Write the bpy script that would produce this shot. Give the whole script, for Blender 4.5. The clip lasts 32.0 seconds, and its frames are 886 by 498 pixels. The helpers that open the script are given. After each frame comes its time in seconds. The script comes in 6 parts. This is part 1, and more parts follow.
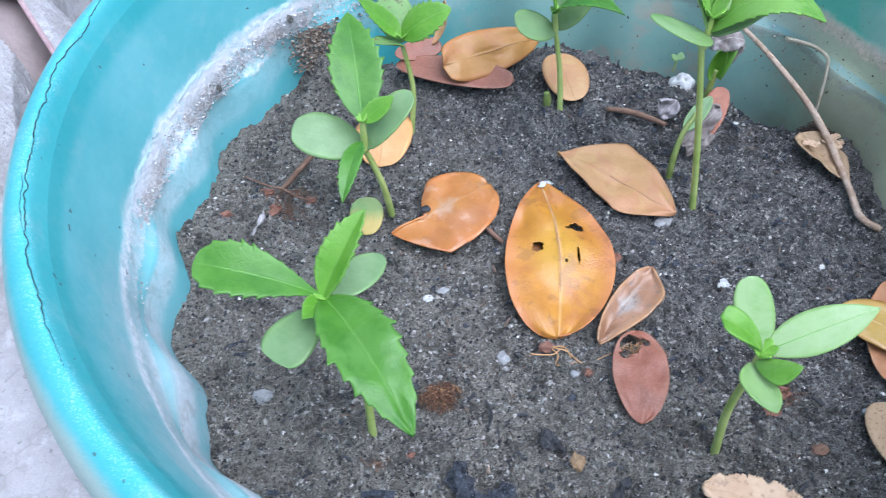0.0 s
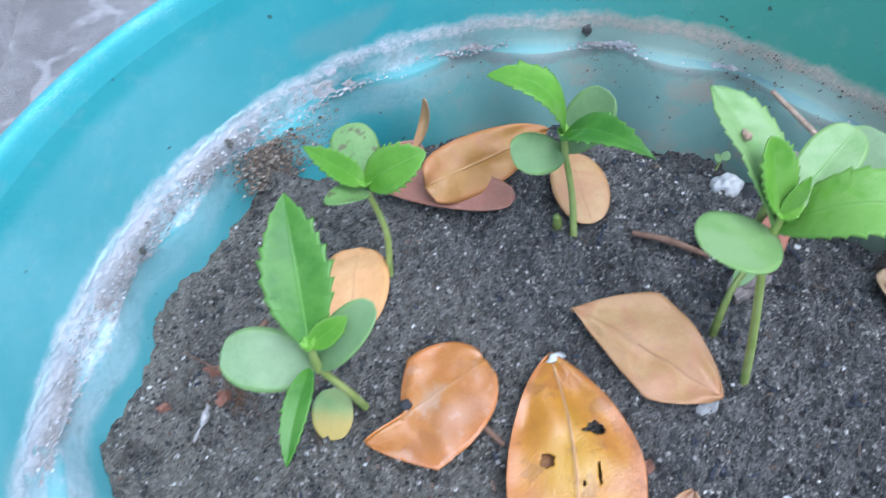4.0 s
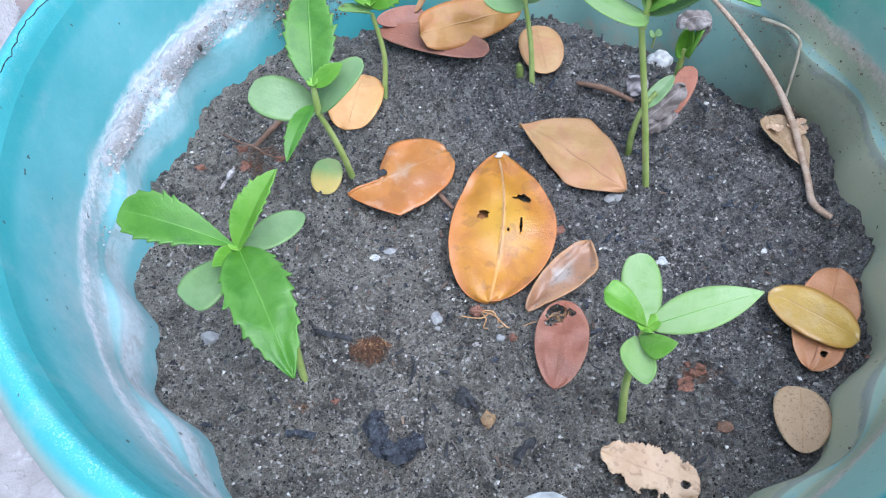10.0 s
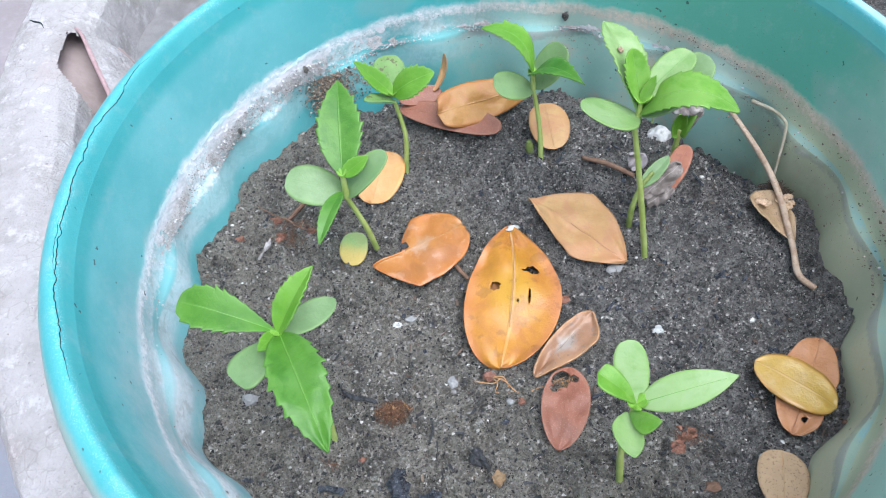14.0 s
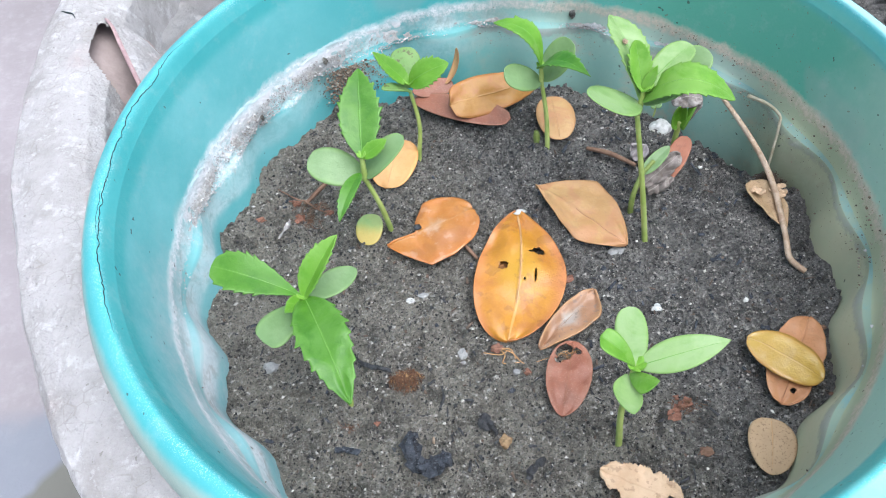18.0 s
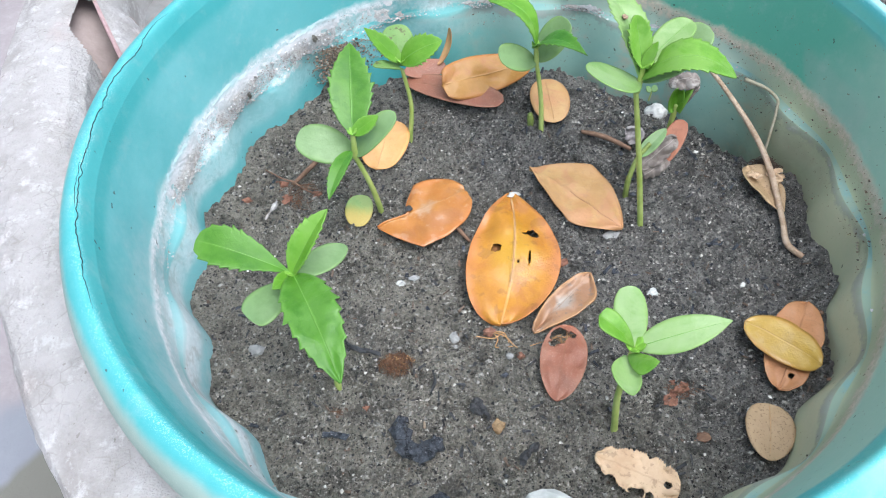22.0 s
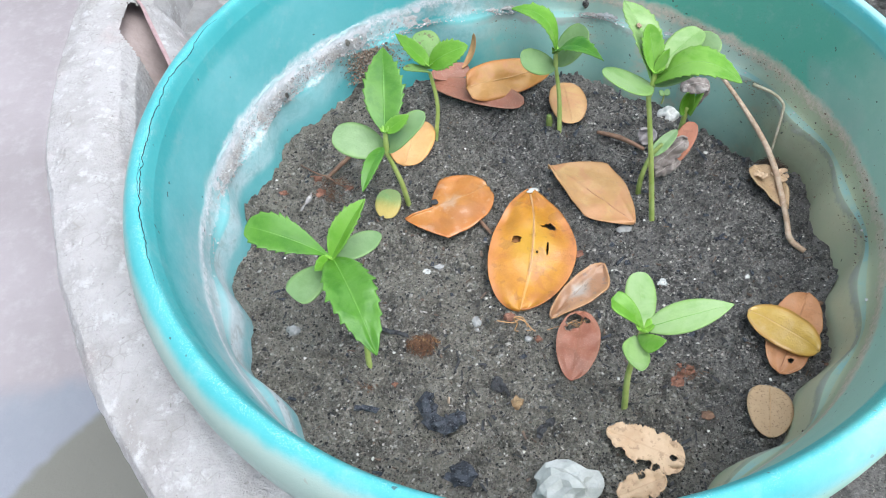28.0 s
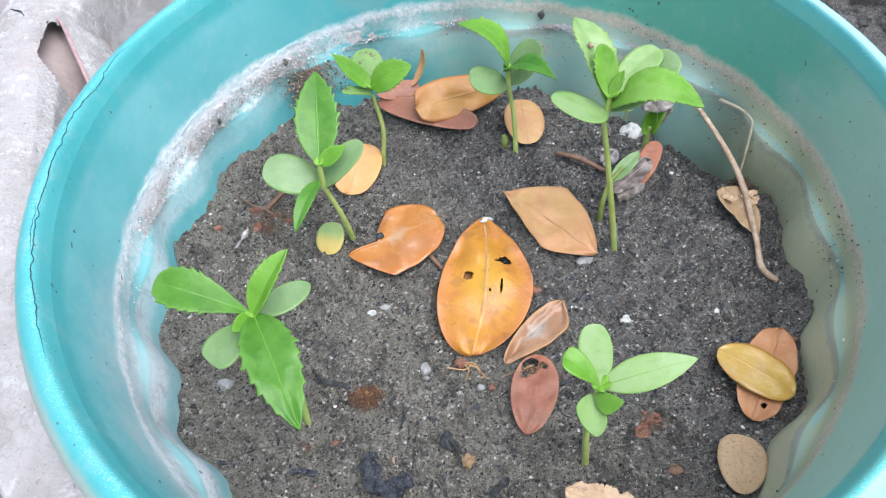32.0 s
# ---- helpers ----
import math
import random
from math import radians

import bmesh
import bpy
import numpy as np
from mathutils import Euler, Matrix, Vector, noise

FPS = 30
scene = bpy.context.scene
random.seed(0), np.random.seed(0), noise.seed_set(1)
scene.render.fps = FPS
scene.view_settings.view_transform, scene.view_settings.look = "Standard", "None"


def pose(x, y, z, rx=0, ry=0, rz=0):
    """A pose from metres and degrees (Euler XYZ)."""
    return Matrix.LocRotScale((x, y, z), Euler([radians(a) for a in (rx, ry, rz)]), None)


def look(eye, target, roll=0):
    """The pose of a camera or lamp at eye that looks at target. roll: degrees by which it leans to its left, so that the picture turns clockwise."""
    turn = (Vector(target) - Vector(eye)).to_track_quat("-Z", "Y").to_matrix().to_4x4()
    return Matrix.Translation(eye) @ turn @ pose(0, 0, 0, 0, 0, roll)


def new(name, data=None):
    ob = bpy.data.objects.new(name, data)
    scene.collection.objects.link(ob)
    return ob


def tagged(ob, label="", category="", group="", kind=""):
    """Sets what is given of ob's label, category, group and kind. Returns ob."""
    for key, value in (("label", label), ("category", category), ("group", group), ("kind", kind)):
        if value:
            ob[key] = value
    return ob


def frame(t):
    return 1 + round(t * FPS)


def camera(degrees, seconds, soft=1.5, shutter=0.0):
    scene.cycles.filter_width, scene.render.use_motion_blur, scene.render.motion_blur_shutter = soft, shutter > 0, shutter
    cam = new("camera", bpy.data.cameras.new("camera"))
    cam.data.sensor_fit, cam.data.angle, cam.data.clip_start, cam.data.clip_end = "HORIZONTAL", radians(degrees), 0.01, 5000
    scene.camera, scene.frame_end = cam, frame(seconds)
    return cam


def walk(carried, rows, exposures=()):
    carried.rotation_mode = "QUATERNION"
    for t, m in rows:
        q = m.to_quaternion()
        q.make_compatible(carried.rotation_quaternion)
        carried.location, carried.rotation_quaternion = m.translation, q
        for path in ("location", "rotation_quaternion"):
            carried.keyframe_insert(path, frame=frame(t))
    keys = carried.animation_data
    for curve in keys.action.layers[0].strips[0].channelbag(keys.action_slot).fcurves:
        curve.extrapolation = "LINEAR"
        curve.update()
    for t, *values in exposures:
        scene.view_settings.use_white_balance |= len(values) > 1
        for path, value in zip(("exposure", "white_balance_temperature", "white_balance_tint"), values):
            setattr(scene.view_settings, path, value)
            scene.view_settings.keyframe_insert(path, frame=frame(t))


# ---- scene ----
cam = camera(63.13, 32.0, 1.0, 0.5)
# seconds, eye (m), yaw, pitch, roll (degrees)
PATH = [
    (0, -0.0596, -0.1351, 0.1872, -11.16, -53.34, -1.47),
    (0.5, -0.0429, -0.1381, 0.1852, -10.89, -53.04, -1.56),
    (1, -0.0175, -0.1408, 0.1779, -10.85, -53.69, -0.75),
    (1.5, -0.0150, -0.1387, 0.1783, -9.46, -53.68, -1.10),
    (2, -0.0382, -0.1265, 0.1772, -7.78, -55.19, -2.39),
    (2.5, -0.0546, -0.1037, 0.1724, -7.29, -55.92, -3.50),
    (3, -0.0485, -0.0986, 0.1786, -7.29, -56.75, -4.37),
    (3.5, -0.0414, -0.0745, 0.1848, -7.20, -57.26, -6.06),
    (4, -0.0281, -0.0491, 0.1875, -6.77, -59.39, -7.50),
    (4.5, -0.0097, -0.0358, 0.1921, -7.69, -61.50, -7.12),
    (6.5, 0.0078, -0.0083, 0.1801, -6.29, -64.92, -10.05),
    (7, -0.0037, -0.0551, 0.1846, -7.98, -59.92, -6.15),
    (7.5, -0.0182, -0.0967, 0.1795, -4.70, -58.43, -5.63),
    (8, -0.0201, -0.1224, 0.1788, -3.42, -57.57, -4.89),
    (8.5, -0.0252, -0.1372, 0.1797, -3.50, -57.12, -3.96),
    (9, -0.0258, -0.1356, 0.1835, -3.32, -56.74, -4.35),
    (9.5, -0.0253, -0.1401, 0.1883, -2.93, -56.24, -4.64),
    (10, -0.0252, -0.1474, 0.1944, -2.84, -55.89, -4.86),
    (10.5, -0.0273, -0.1456, 0.1925, -3.24, -55.91, -4.41),
    (11, -0.0232, -0.1465, 0.1957, -2.86, -55.55, -4.46),
    (11.5, -0.0237, -0.1444, 0.1951, -2.80, -55.46, -4.39),
    (12, -0.0242, -0.1432, 0.2002, -2.82, -55.26, -4.45),
    (12.5, -0.0219, -0.1446, 0.2097, -2.16, -54.78, -5.40),
    (13, -0.0236, -0.1483, 0.2155, -1.62, -54.53, -5.73),
    (13.5, -0.0217, -0.1471, 0.2180, -1.01, -54.51, -6.33),
    (14, -0.0212, -0.1466, 0.2253, 0.00, -54.36, -7.38),
    (14.5, -0.0230, -0.1502, 0.2248, -0.35, -54.29, -6.97),
    (15, -0.0255, -0.1551, 0.2281, 0.05, -54.17, -7.02),
    (15.5, -0.0262, -0.1581, 0.2287, 0.30, -54.03, -7.01),
    (17.5, -0.0274, -0.1635, 0.2314, 0.01, -53.72, -6.43),
    (18, -0.0268, -0.1633, 0.2319, -0.14, -53.77, -6.41),
    (18.5, -0.0287, -0.1664, 0.2311, 0.09, -53.92, -6.16),
    (19, -0.0280, -0.1660, 0.2306, 0.00, -53.90, -6.11),
    (19.5, -0.0264, -0.1658, 0.2329, 0.14, -53.79, -6.38),
    (20, -0.0268, -0.1665, 0.2309, 0.06, -53.81, -6.23),
    (20.5, -0.0263, -0.1667, 0.2313, 0.05, -53.84, -6.20),
    (21, -0.0254, -0.1669, 0.2307, -0.07, -53.90, -6.07),
    (21.5, -0.0301, -0.1668, 0.2263, -0.50, -54.09, -5.54),
    (22, -0.0303, -0.1640, 0.2228, -2.26, -54.00, -4.13),
    (22.5, -0.0294, -0.1649, 0.2240, -2.71, -54.00, -3.84),
    (23, -0.0310, -0.1654, 0.2219, -3.84, -53.97, -3.02),
    (23.5, -0.0299, -0.1672, 0.2248, -3.69, -53.79, -2.90),
    (24, -0.0328, -0.1699, 0.2239, -3.47, -53.64, -2.68),
    (24.5, -0.0348, -0.1737, 0.2276, -2.28, -53.67, -3.44),
    (25, -0.0335, -0.1754, 0.2309, -2.03, -53.48, -3.70),
    (25.5, -0.0361, -0.1783, 0.2312, -1.75, -53.61, -3.66),
    (27.5, -0.0358, -0.1787, 0.2354, -0.42, -53.91, -4.79),
    (28, -0.0351, -0.1790, 0.2362, -0.44, -53.72, -4.87),
    (28.5, -0.0336, -0.1785, 0.2369, -0.18, -53.82, -5.20),
    (29, -0.0309, -0.1795, 0.2412, 0.09, -53.40, -5.60),
    (29.5, -0.0323, -0.1781, 0.2389, -0.28, -53.87, -5.11),
    (30, -0.0348, -0.1789, 0.2406, -0.31, -53.99, -5.01),
    (30.5, -0.0287, -0.1789, 0.2429, -0.18, -53.52, -5.33),
    (31, -0.0232, -0.1723, 0.2452, -0.73, -53.36, -5.55),
    (31.5, -0.0165, -0.1618, 0.2387, -1.62, -53.68, -5.57),
    (32, -0.0189, -0.1541, 0.2267, -2.41, -54.24, -4.76),
]
walk(cam, [(t, pose(x, y, z, 90 + pitch, 0, yaw) @ pose(0, 0, 0, 0, 0, roll)) for t, x, y, z, yaw, pitch, roll in PATH],
     exposures=[(0.0, 0.91, 5250, 14), (5.0, 0.72, 5050, 12), (7.0, 0.68, 4950, 13), (9.0, 0.87, 5150, 14), (12.5, 0.94, 5600, 12), (19.0, 0.97, 5900, 10), (28.0, 0.95, 5950, 8), (32.0, 0.96, 5950, 12)])

# ---- light: a bright hazy sky, soft sun from the right ----
world = bpy.data.worlds.new("sky")
scene.world = world
world.use_nodes = True
wn = world.node_tree
sky = wn.nodes.new("ShaderNodeTexSky")
sky.sky_type, sky.sun_disc = "NISHITA", False
sky.sun_elevation, sky.sun_rotation = radians(70), radians(133)
sky.dust_density, sky.air_density = 4.0, 1.0
bg = wn.nodes["Background"]
pale = wn.nodes.new("ShaderNodeHueSaturation")
pale.inputs["Saturation"].default_value = 0.40
wn.links.new(sky.outputs[0], pale.inputs["Color"])
wn.links.new(pale.outputs[0], bg.inputs[0])
bg.inputs[1].default_value = 0.14
sun = new("sun", bpy.data.lights.new("sun", "SUN"))
sun.data.energy, sun.data.angle, sun.data.color = 1.5, radians(60), (1.0, 0.96, 0.90)
sun.matrix_world = look((0.26, -0.24, 1.0), (0, 0, 0))


# ---- materials ----
class Mat:
    """A small builder of node materials."""

    def __init__(self, name, rough=0.7, metal=0.0, spec=0.5):
        self.m = bpy.data.materials.new(name)
        self.m.use_nodes = True
        self.t = self.m.node_tree
        self.b = self.t.nodes["Principled BSDF"]
        self.b.inputs["Roughness"].default_value = rough
        self.b.inputs["Metallic"].default_value = metal
        self.b.inputs["Specular IOR Level"].default_value = spec
        self.tc = self.t.nodes.new("ShaderNodeTexCoord")
        self.geo = self.t.nodes.new("ShaderNodeNewGeometry")

    def set(self, socket, v):
        if isinstance(v, bpy.types.NodeSocket):
            self.t.links.new(v, socket)
        elif isinstance(v, tuple) and len(v) == 3 and socket.type == "RGBA":
            socket.default_value = (*v, 1)
        else:
            socket.default_value = v

    def noise(self, scale, detail=4.0, rough=0.55, where=None, distortion=0.0):
        n = self.t.nodes.new("ShaderNodeTexNoise")
        n.inputs["Scale"].default_value, n.inputs["Detail"].default_value = scale, detail
        n.inputs["Roughness"].default_value, n.inputs["Distortion"].default_value = rough, distortion
        self.t.links.new(where or self.geo.outputs["Position"], n.inputs["Vector"])
        return n.outputs["Fac"]

    def cells(self, scale, where=None, feature="F1"):
        n = self.t.nodes.new("ShaderNodeTexVoronoi")
        n.feature = feature
        n.inputs["Scale"].default_value = scale
        self.t.links.new(where or self.geo.outputs["Position"], n.inputs["Vector"])
        return n

    def ramp(self, v, lo, hi, a=0.0, b=1.0):
        n = self.t.nodes.new("ShaderNodeMapRange")
        n.interpolation_type = "SMOOTHSTEP"
        self.set(n.inputs[0], v)
        for k, q in zip((1, 2, 3, 4), (lo, hi, a, b)):
            self.set(n.inputs[k], q)
        return n.outputs[0]

    def math(self, op, a, b=0.0):
        n = self.t.nodes.new("ShaderNodeMath")
        n.operation = op
        self.set(n.inputs[0], a)
        self.set(n.inputs[1], b)
        return n.outputs[0]

    def mix(self, f, a, b):
        n = self.t.nodes.new("ShaderNodeMix")
        n.data_type = "RGBA"
        self.set(n.inputs[0], f)
        self.set(n.inputs[6], a)
        self.set(n.inputs[7], b)
        return n.outputs[2]

    def xyz(self, v=None):
        n = self.t.nodes.new("ShaderNodeSeparateXYZ")
        self.t.links.new(v or self.geo.outputs["Position"], n.inputs[0])
        return n.outputs

    def bump(self, h, strength=0.3, dist=0.001):
        n = self.t.nodes.new("ShaderNodeBump")
        n.inputs["Strength"].default_value, n.inputs["Distance"].default_value = strength, dist
        self.t.links.new(h, n.inputs["Height"])
        old = self.b.inputs["Normal"]
        if old.is_linked:
            self.t.links.new(old.links[0].from_socket, n.inputs["Normal"])
        self.t.links.new(n.outputs[0], old)

    def done(self, color, rough=None, sheen=None):
        self.set(self.b.inputs["Base Color"], color)
        if rough is not None:
            self.set(self.b.inputs["Roughness"], rough)
        return self.m


def teal_plastic():
    m = Mat("teal_plastic", 0.42, spec=0.4)
    x, y, z = m.xyz()
    big, mid, fine = m.noise(28, 5, 0.65), m.noise(75, 5, 0.7), m.noise(480, 4, 0.75)
    mul, add = (lambda p, q: m.math("MULTIPLY", p, q)), (lambda p, q: m.math("ADD", p, q))
    cloud = mul(m.math("SUBTRACT", big, 0.5), 0.06)
    base = m.mix(m.ramp(big, 0.3, 0.7), (0.062, 0.350, 0.368), (0.085, 0.392, 0.410))
    wob = add(z, add(mul(m.math("SUBTRACT", mid, 0.5), 0.009), mul(m.math("SUBTRACT", fine, 0.5), 0.004)))
    speck, patch = m.ramp(fine, 0.36, 0.62), m.ramp(mid, 0.35, 0.60)
    # wall tints: green grey on the far side, sage grey towards the near right
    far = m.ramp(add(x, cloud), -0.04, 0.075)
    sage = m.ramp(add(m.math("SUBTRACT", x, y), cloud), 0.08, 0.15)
    far_tint = m.mix(sage, m.mix(m.ramp(x, 0.02, 0.09), (0.150, 0.470, 0.430), (0.120, 0.380, 0.250)), (0.42, 0.560, 0.425))
    base = m.mix(mul(far, m.ramp(z, 0.067, 0.062, 0.0, 0.78)), base, far_tint)
    olive = m.ramp(add(m.math("SUBTRACT", x, y), cloud), 0.02, 0.10)
    belt = mul(far, m.ramp(wob, 0.0350, 0.0295, 0.0, 0.90))
    base = m.mix(belt, base, m.mix(olive, (0.400, 0.540, 0.460), (0.40, 0.445, 0.285)))
    foot = mul(far, m.ramp(wob, 0.0205, 0.0180, 0.0, 0.95))
    base = m.mix(mul(foot, add(0.7, mul(patch, 0.3))), base, m.mix(olive, m.mix(m.ramp(m.noise(55, 4, 0.65), 0.48, 0.66), (0.260, 0.450, 0.390), (0.40, 0.400, 0.320)), m.mix(m.ramp(add(y, cloud), -0.02, 0.035), (0.47, 0.470, 0.315), (0.235, 0.260, 0.175))))
    haze = mul(mul(m.ramp(add(x, cloud), -0.02, -0.10), m.ramp(z, 0.062, 0.057)), m.ramp(big, 0.3, 0.7, 0.16, 0.30))
    base = m.mix(haze, base, (0.40, 0.66, 0.70))
    streak = mul(mul(m.ramp(add(y, cloud), 0.015, -0.05), m.ramp(add(x, cloud), 0.0, -0.05)), mul(m.ramp(add(z, mul(m.math("SUBTRACT", mid, 0.5), 0.03)), 0.058, 0.030), m.ramp(m.noise(40, 5, 0.7), 0.38, 0.62, 0.25, 0.62)))
    base = m.mix(streak, base, (0.56, 0.585, 0.60))
    # chalky old water line, a veil under it, thick scale on one side
    line = mul(m.ramp(wob, 0.0355, 0.0318), m.ramp(wob, 0.0262, 0.0308))
    veil = mul(m.ramp(wob, 0.0340, 0.0300), m.ramp(wob, 0.0222, 0.0245))
    low = mul(m.ramp(z, 0.0200, 0.0185), m.ramp(add(z, mul(m.math("SUBTRACT", big, 0.5), 0.012)), 0.0060, 0.0120))
    toward = add(mul(x, -7.1), mul(y, 4.4))
    heavy = mul(m.ramp(add(toward, mul(m.math("SUBTRACT", mid, 0.5), 0.25)), 0.86, 0.97), mul(m.ramp(wob, 0.0330, 0.0310), m.ramp(wob, 0.0175, 0.0205)))
    # low chalk; the extra towards the front stands in for light there
    soft = m.math("MAXIMUM", mul(mul(veil, m.ramp(far, 0.0, 0.8, 1.0, 0.25)), add(0.22, mul(patch, 0.38))), mul(mul(low, mul(m.ramp(add(y, cloud), 0.075, 0.01, 0.45, 1.0), m.ramp(far, 0.0, 0.8, 1.0, 0.25))), add(add(0.36, m.ramp(add(y, cloud), -0.02, -0.08, 0.0, 0.26)), mul(patch, 0.20))))
    hard = m.math("MAXIMUM", mul(line, add(0.55, mul(speck, 0.35))), mul(heavy, add(0.58, mul(speck, 0.34))))
    amount = m.math("MAXIMUM", soft, hard)
    brown = m.ramp(m.noise(150, 4, 0.65, distortion=0.5), 0.48, 0.64)
    pale = m.mix(speck, (0.60, 0.595, 0.615), (0.76, 0.755, 0.775))
    pale = m.mix(mul(brown, m.ramp(wob, 0.0315, 0.0275, 0.1, 0.60)), pale, (0.31, 0.275, 0.25))
    col = m.mix(amount, base, m.mix(far, pale, m.mix(speck, (0.46, 0.385, 0.300), (0.58, 0.495, 0.40))))
    # the narrow step: grimy, with a broken pale lip
    shelf = mul(m.ramp(z, 0.0207, 0.0202), m.ramp(wob, 0.0160, 0.0185))
    col = m.mix(mul(mul(shelf, m.ramp(far, 0.05, 0.45, 0.15, 1.0)), add(0.30, mul(patch, 0.45))), col, m.mix(m.ramp(mid, 0.4, 0.6), (0.15, 0.18, 0.165), (0.28, 0.29, 0.27)))
    lip = mul(m.ramp(z, 0.0229, 0.0224), m.ramp(z, 0.0203, 0.0208))
    col = m.mix(mul(lip, m.ramp(mid, 0.36, 0.56, 0.75, 0.30)), col, (0.24, 0.45, 0.46))
    drip = mul(m.ramp(m.noise(16, 2), 0.60, 0.64), mul(m.ramp(z, 0.031, 0.034), m.ramp(z, 0.048, 0.043)))
    col = m.mix(mul(drip, 0.18), col, (0.42, 0.42, 0.40))
    dust = mul(m.ramp(m.noise(95, 5, 0.7), 0.50, 0.75), m.ramp(z, 0.0, 0.05))
    col = m.mix(mul(dust, 0.16), col, (0.50, 0.56, 0.56))
    fleck = m.ramp(m.noise(300, 2, 0.5), 0.735, 0.760)
    col = m.mix(mul(fleck, 0.75), col, (0.05, 0.055, 0.05))
    grime = mul(far, m.ramp(m.noise(700, 2, 0.5), 0.70, 0.74))
    col = m.mix(mul(grime, 0.6), col, (0.16, 0.12, 0.085))
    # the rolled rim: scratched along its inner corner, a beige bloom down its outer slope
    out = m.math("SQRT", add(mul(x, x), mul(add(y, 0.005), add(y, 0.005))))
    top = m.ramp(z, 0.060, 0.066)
    rubbed = mul(top, mul(m.ramp(m.noise(2600, 3, 0.7), 0.54, 0.62), mul(m.ramp(add(out, mul(m.math("SUBTRACT", mid, 0.5), 0.004)), 0.1325, 0.1295), m.ramp(z, 0.0690, 0.0705))))
    col = m.mix(mul(rubbed, m.ramp(m.noise(60, 3), 0.40, 0.62, 0.10, 0.65)), col, (0.42, 0.66, 0.66))
    # right side of the rim: highlight put into the colour, greener inner edge
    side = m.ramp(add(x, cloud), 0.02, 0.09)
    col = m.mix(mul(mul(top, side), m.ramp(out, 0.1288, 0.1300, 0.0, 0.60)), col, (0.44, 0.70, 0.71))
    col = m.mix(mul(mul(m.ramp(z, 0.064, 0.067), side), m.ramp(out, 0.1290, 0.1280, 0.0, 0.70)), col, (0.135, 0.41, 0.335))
    bloom = mul(m.ramp(add(out, mul(m.math("SUBTRACT", big, 0.5), 0.006)), 0.1318, 0.1352), m.ramp(add(x, cloud), 0.05, -0.03))
    col = m.mix(mul(bloom, 0.75), col, (0.38, 0.415, 0.35))
    m.bump(m.noise(1500, 4, 0.7), 0.22, 0.0006)
    m.bump(m.noise(420, 4, 0.75), 0.12, 0.0012)
    m.bump(amount, 0.05, 0.0006)
    m.bump(mul(fine, hard), 0.40, 0.0010)
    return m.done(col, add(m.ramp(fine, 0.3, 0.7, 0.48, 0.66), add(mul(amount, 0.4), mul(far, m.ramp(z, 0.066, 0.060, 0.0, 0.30)))))


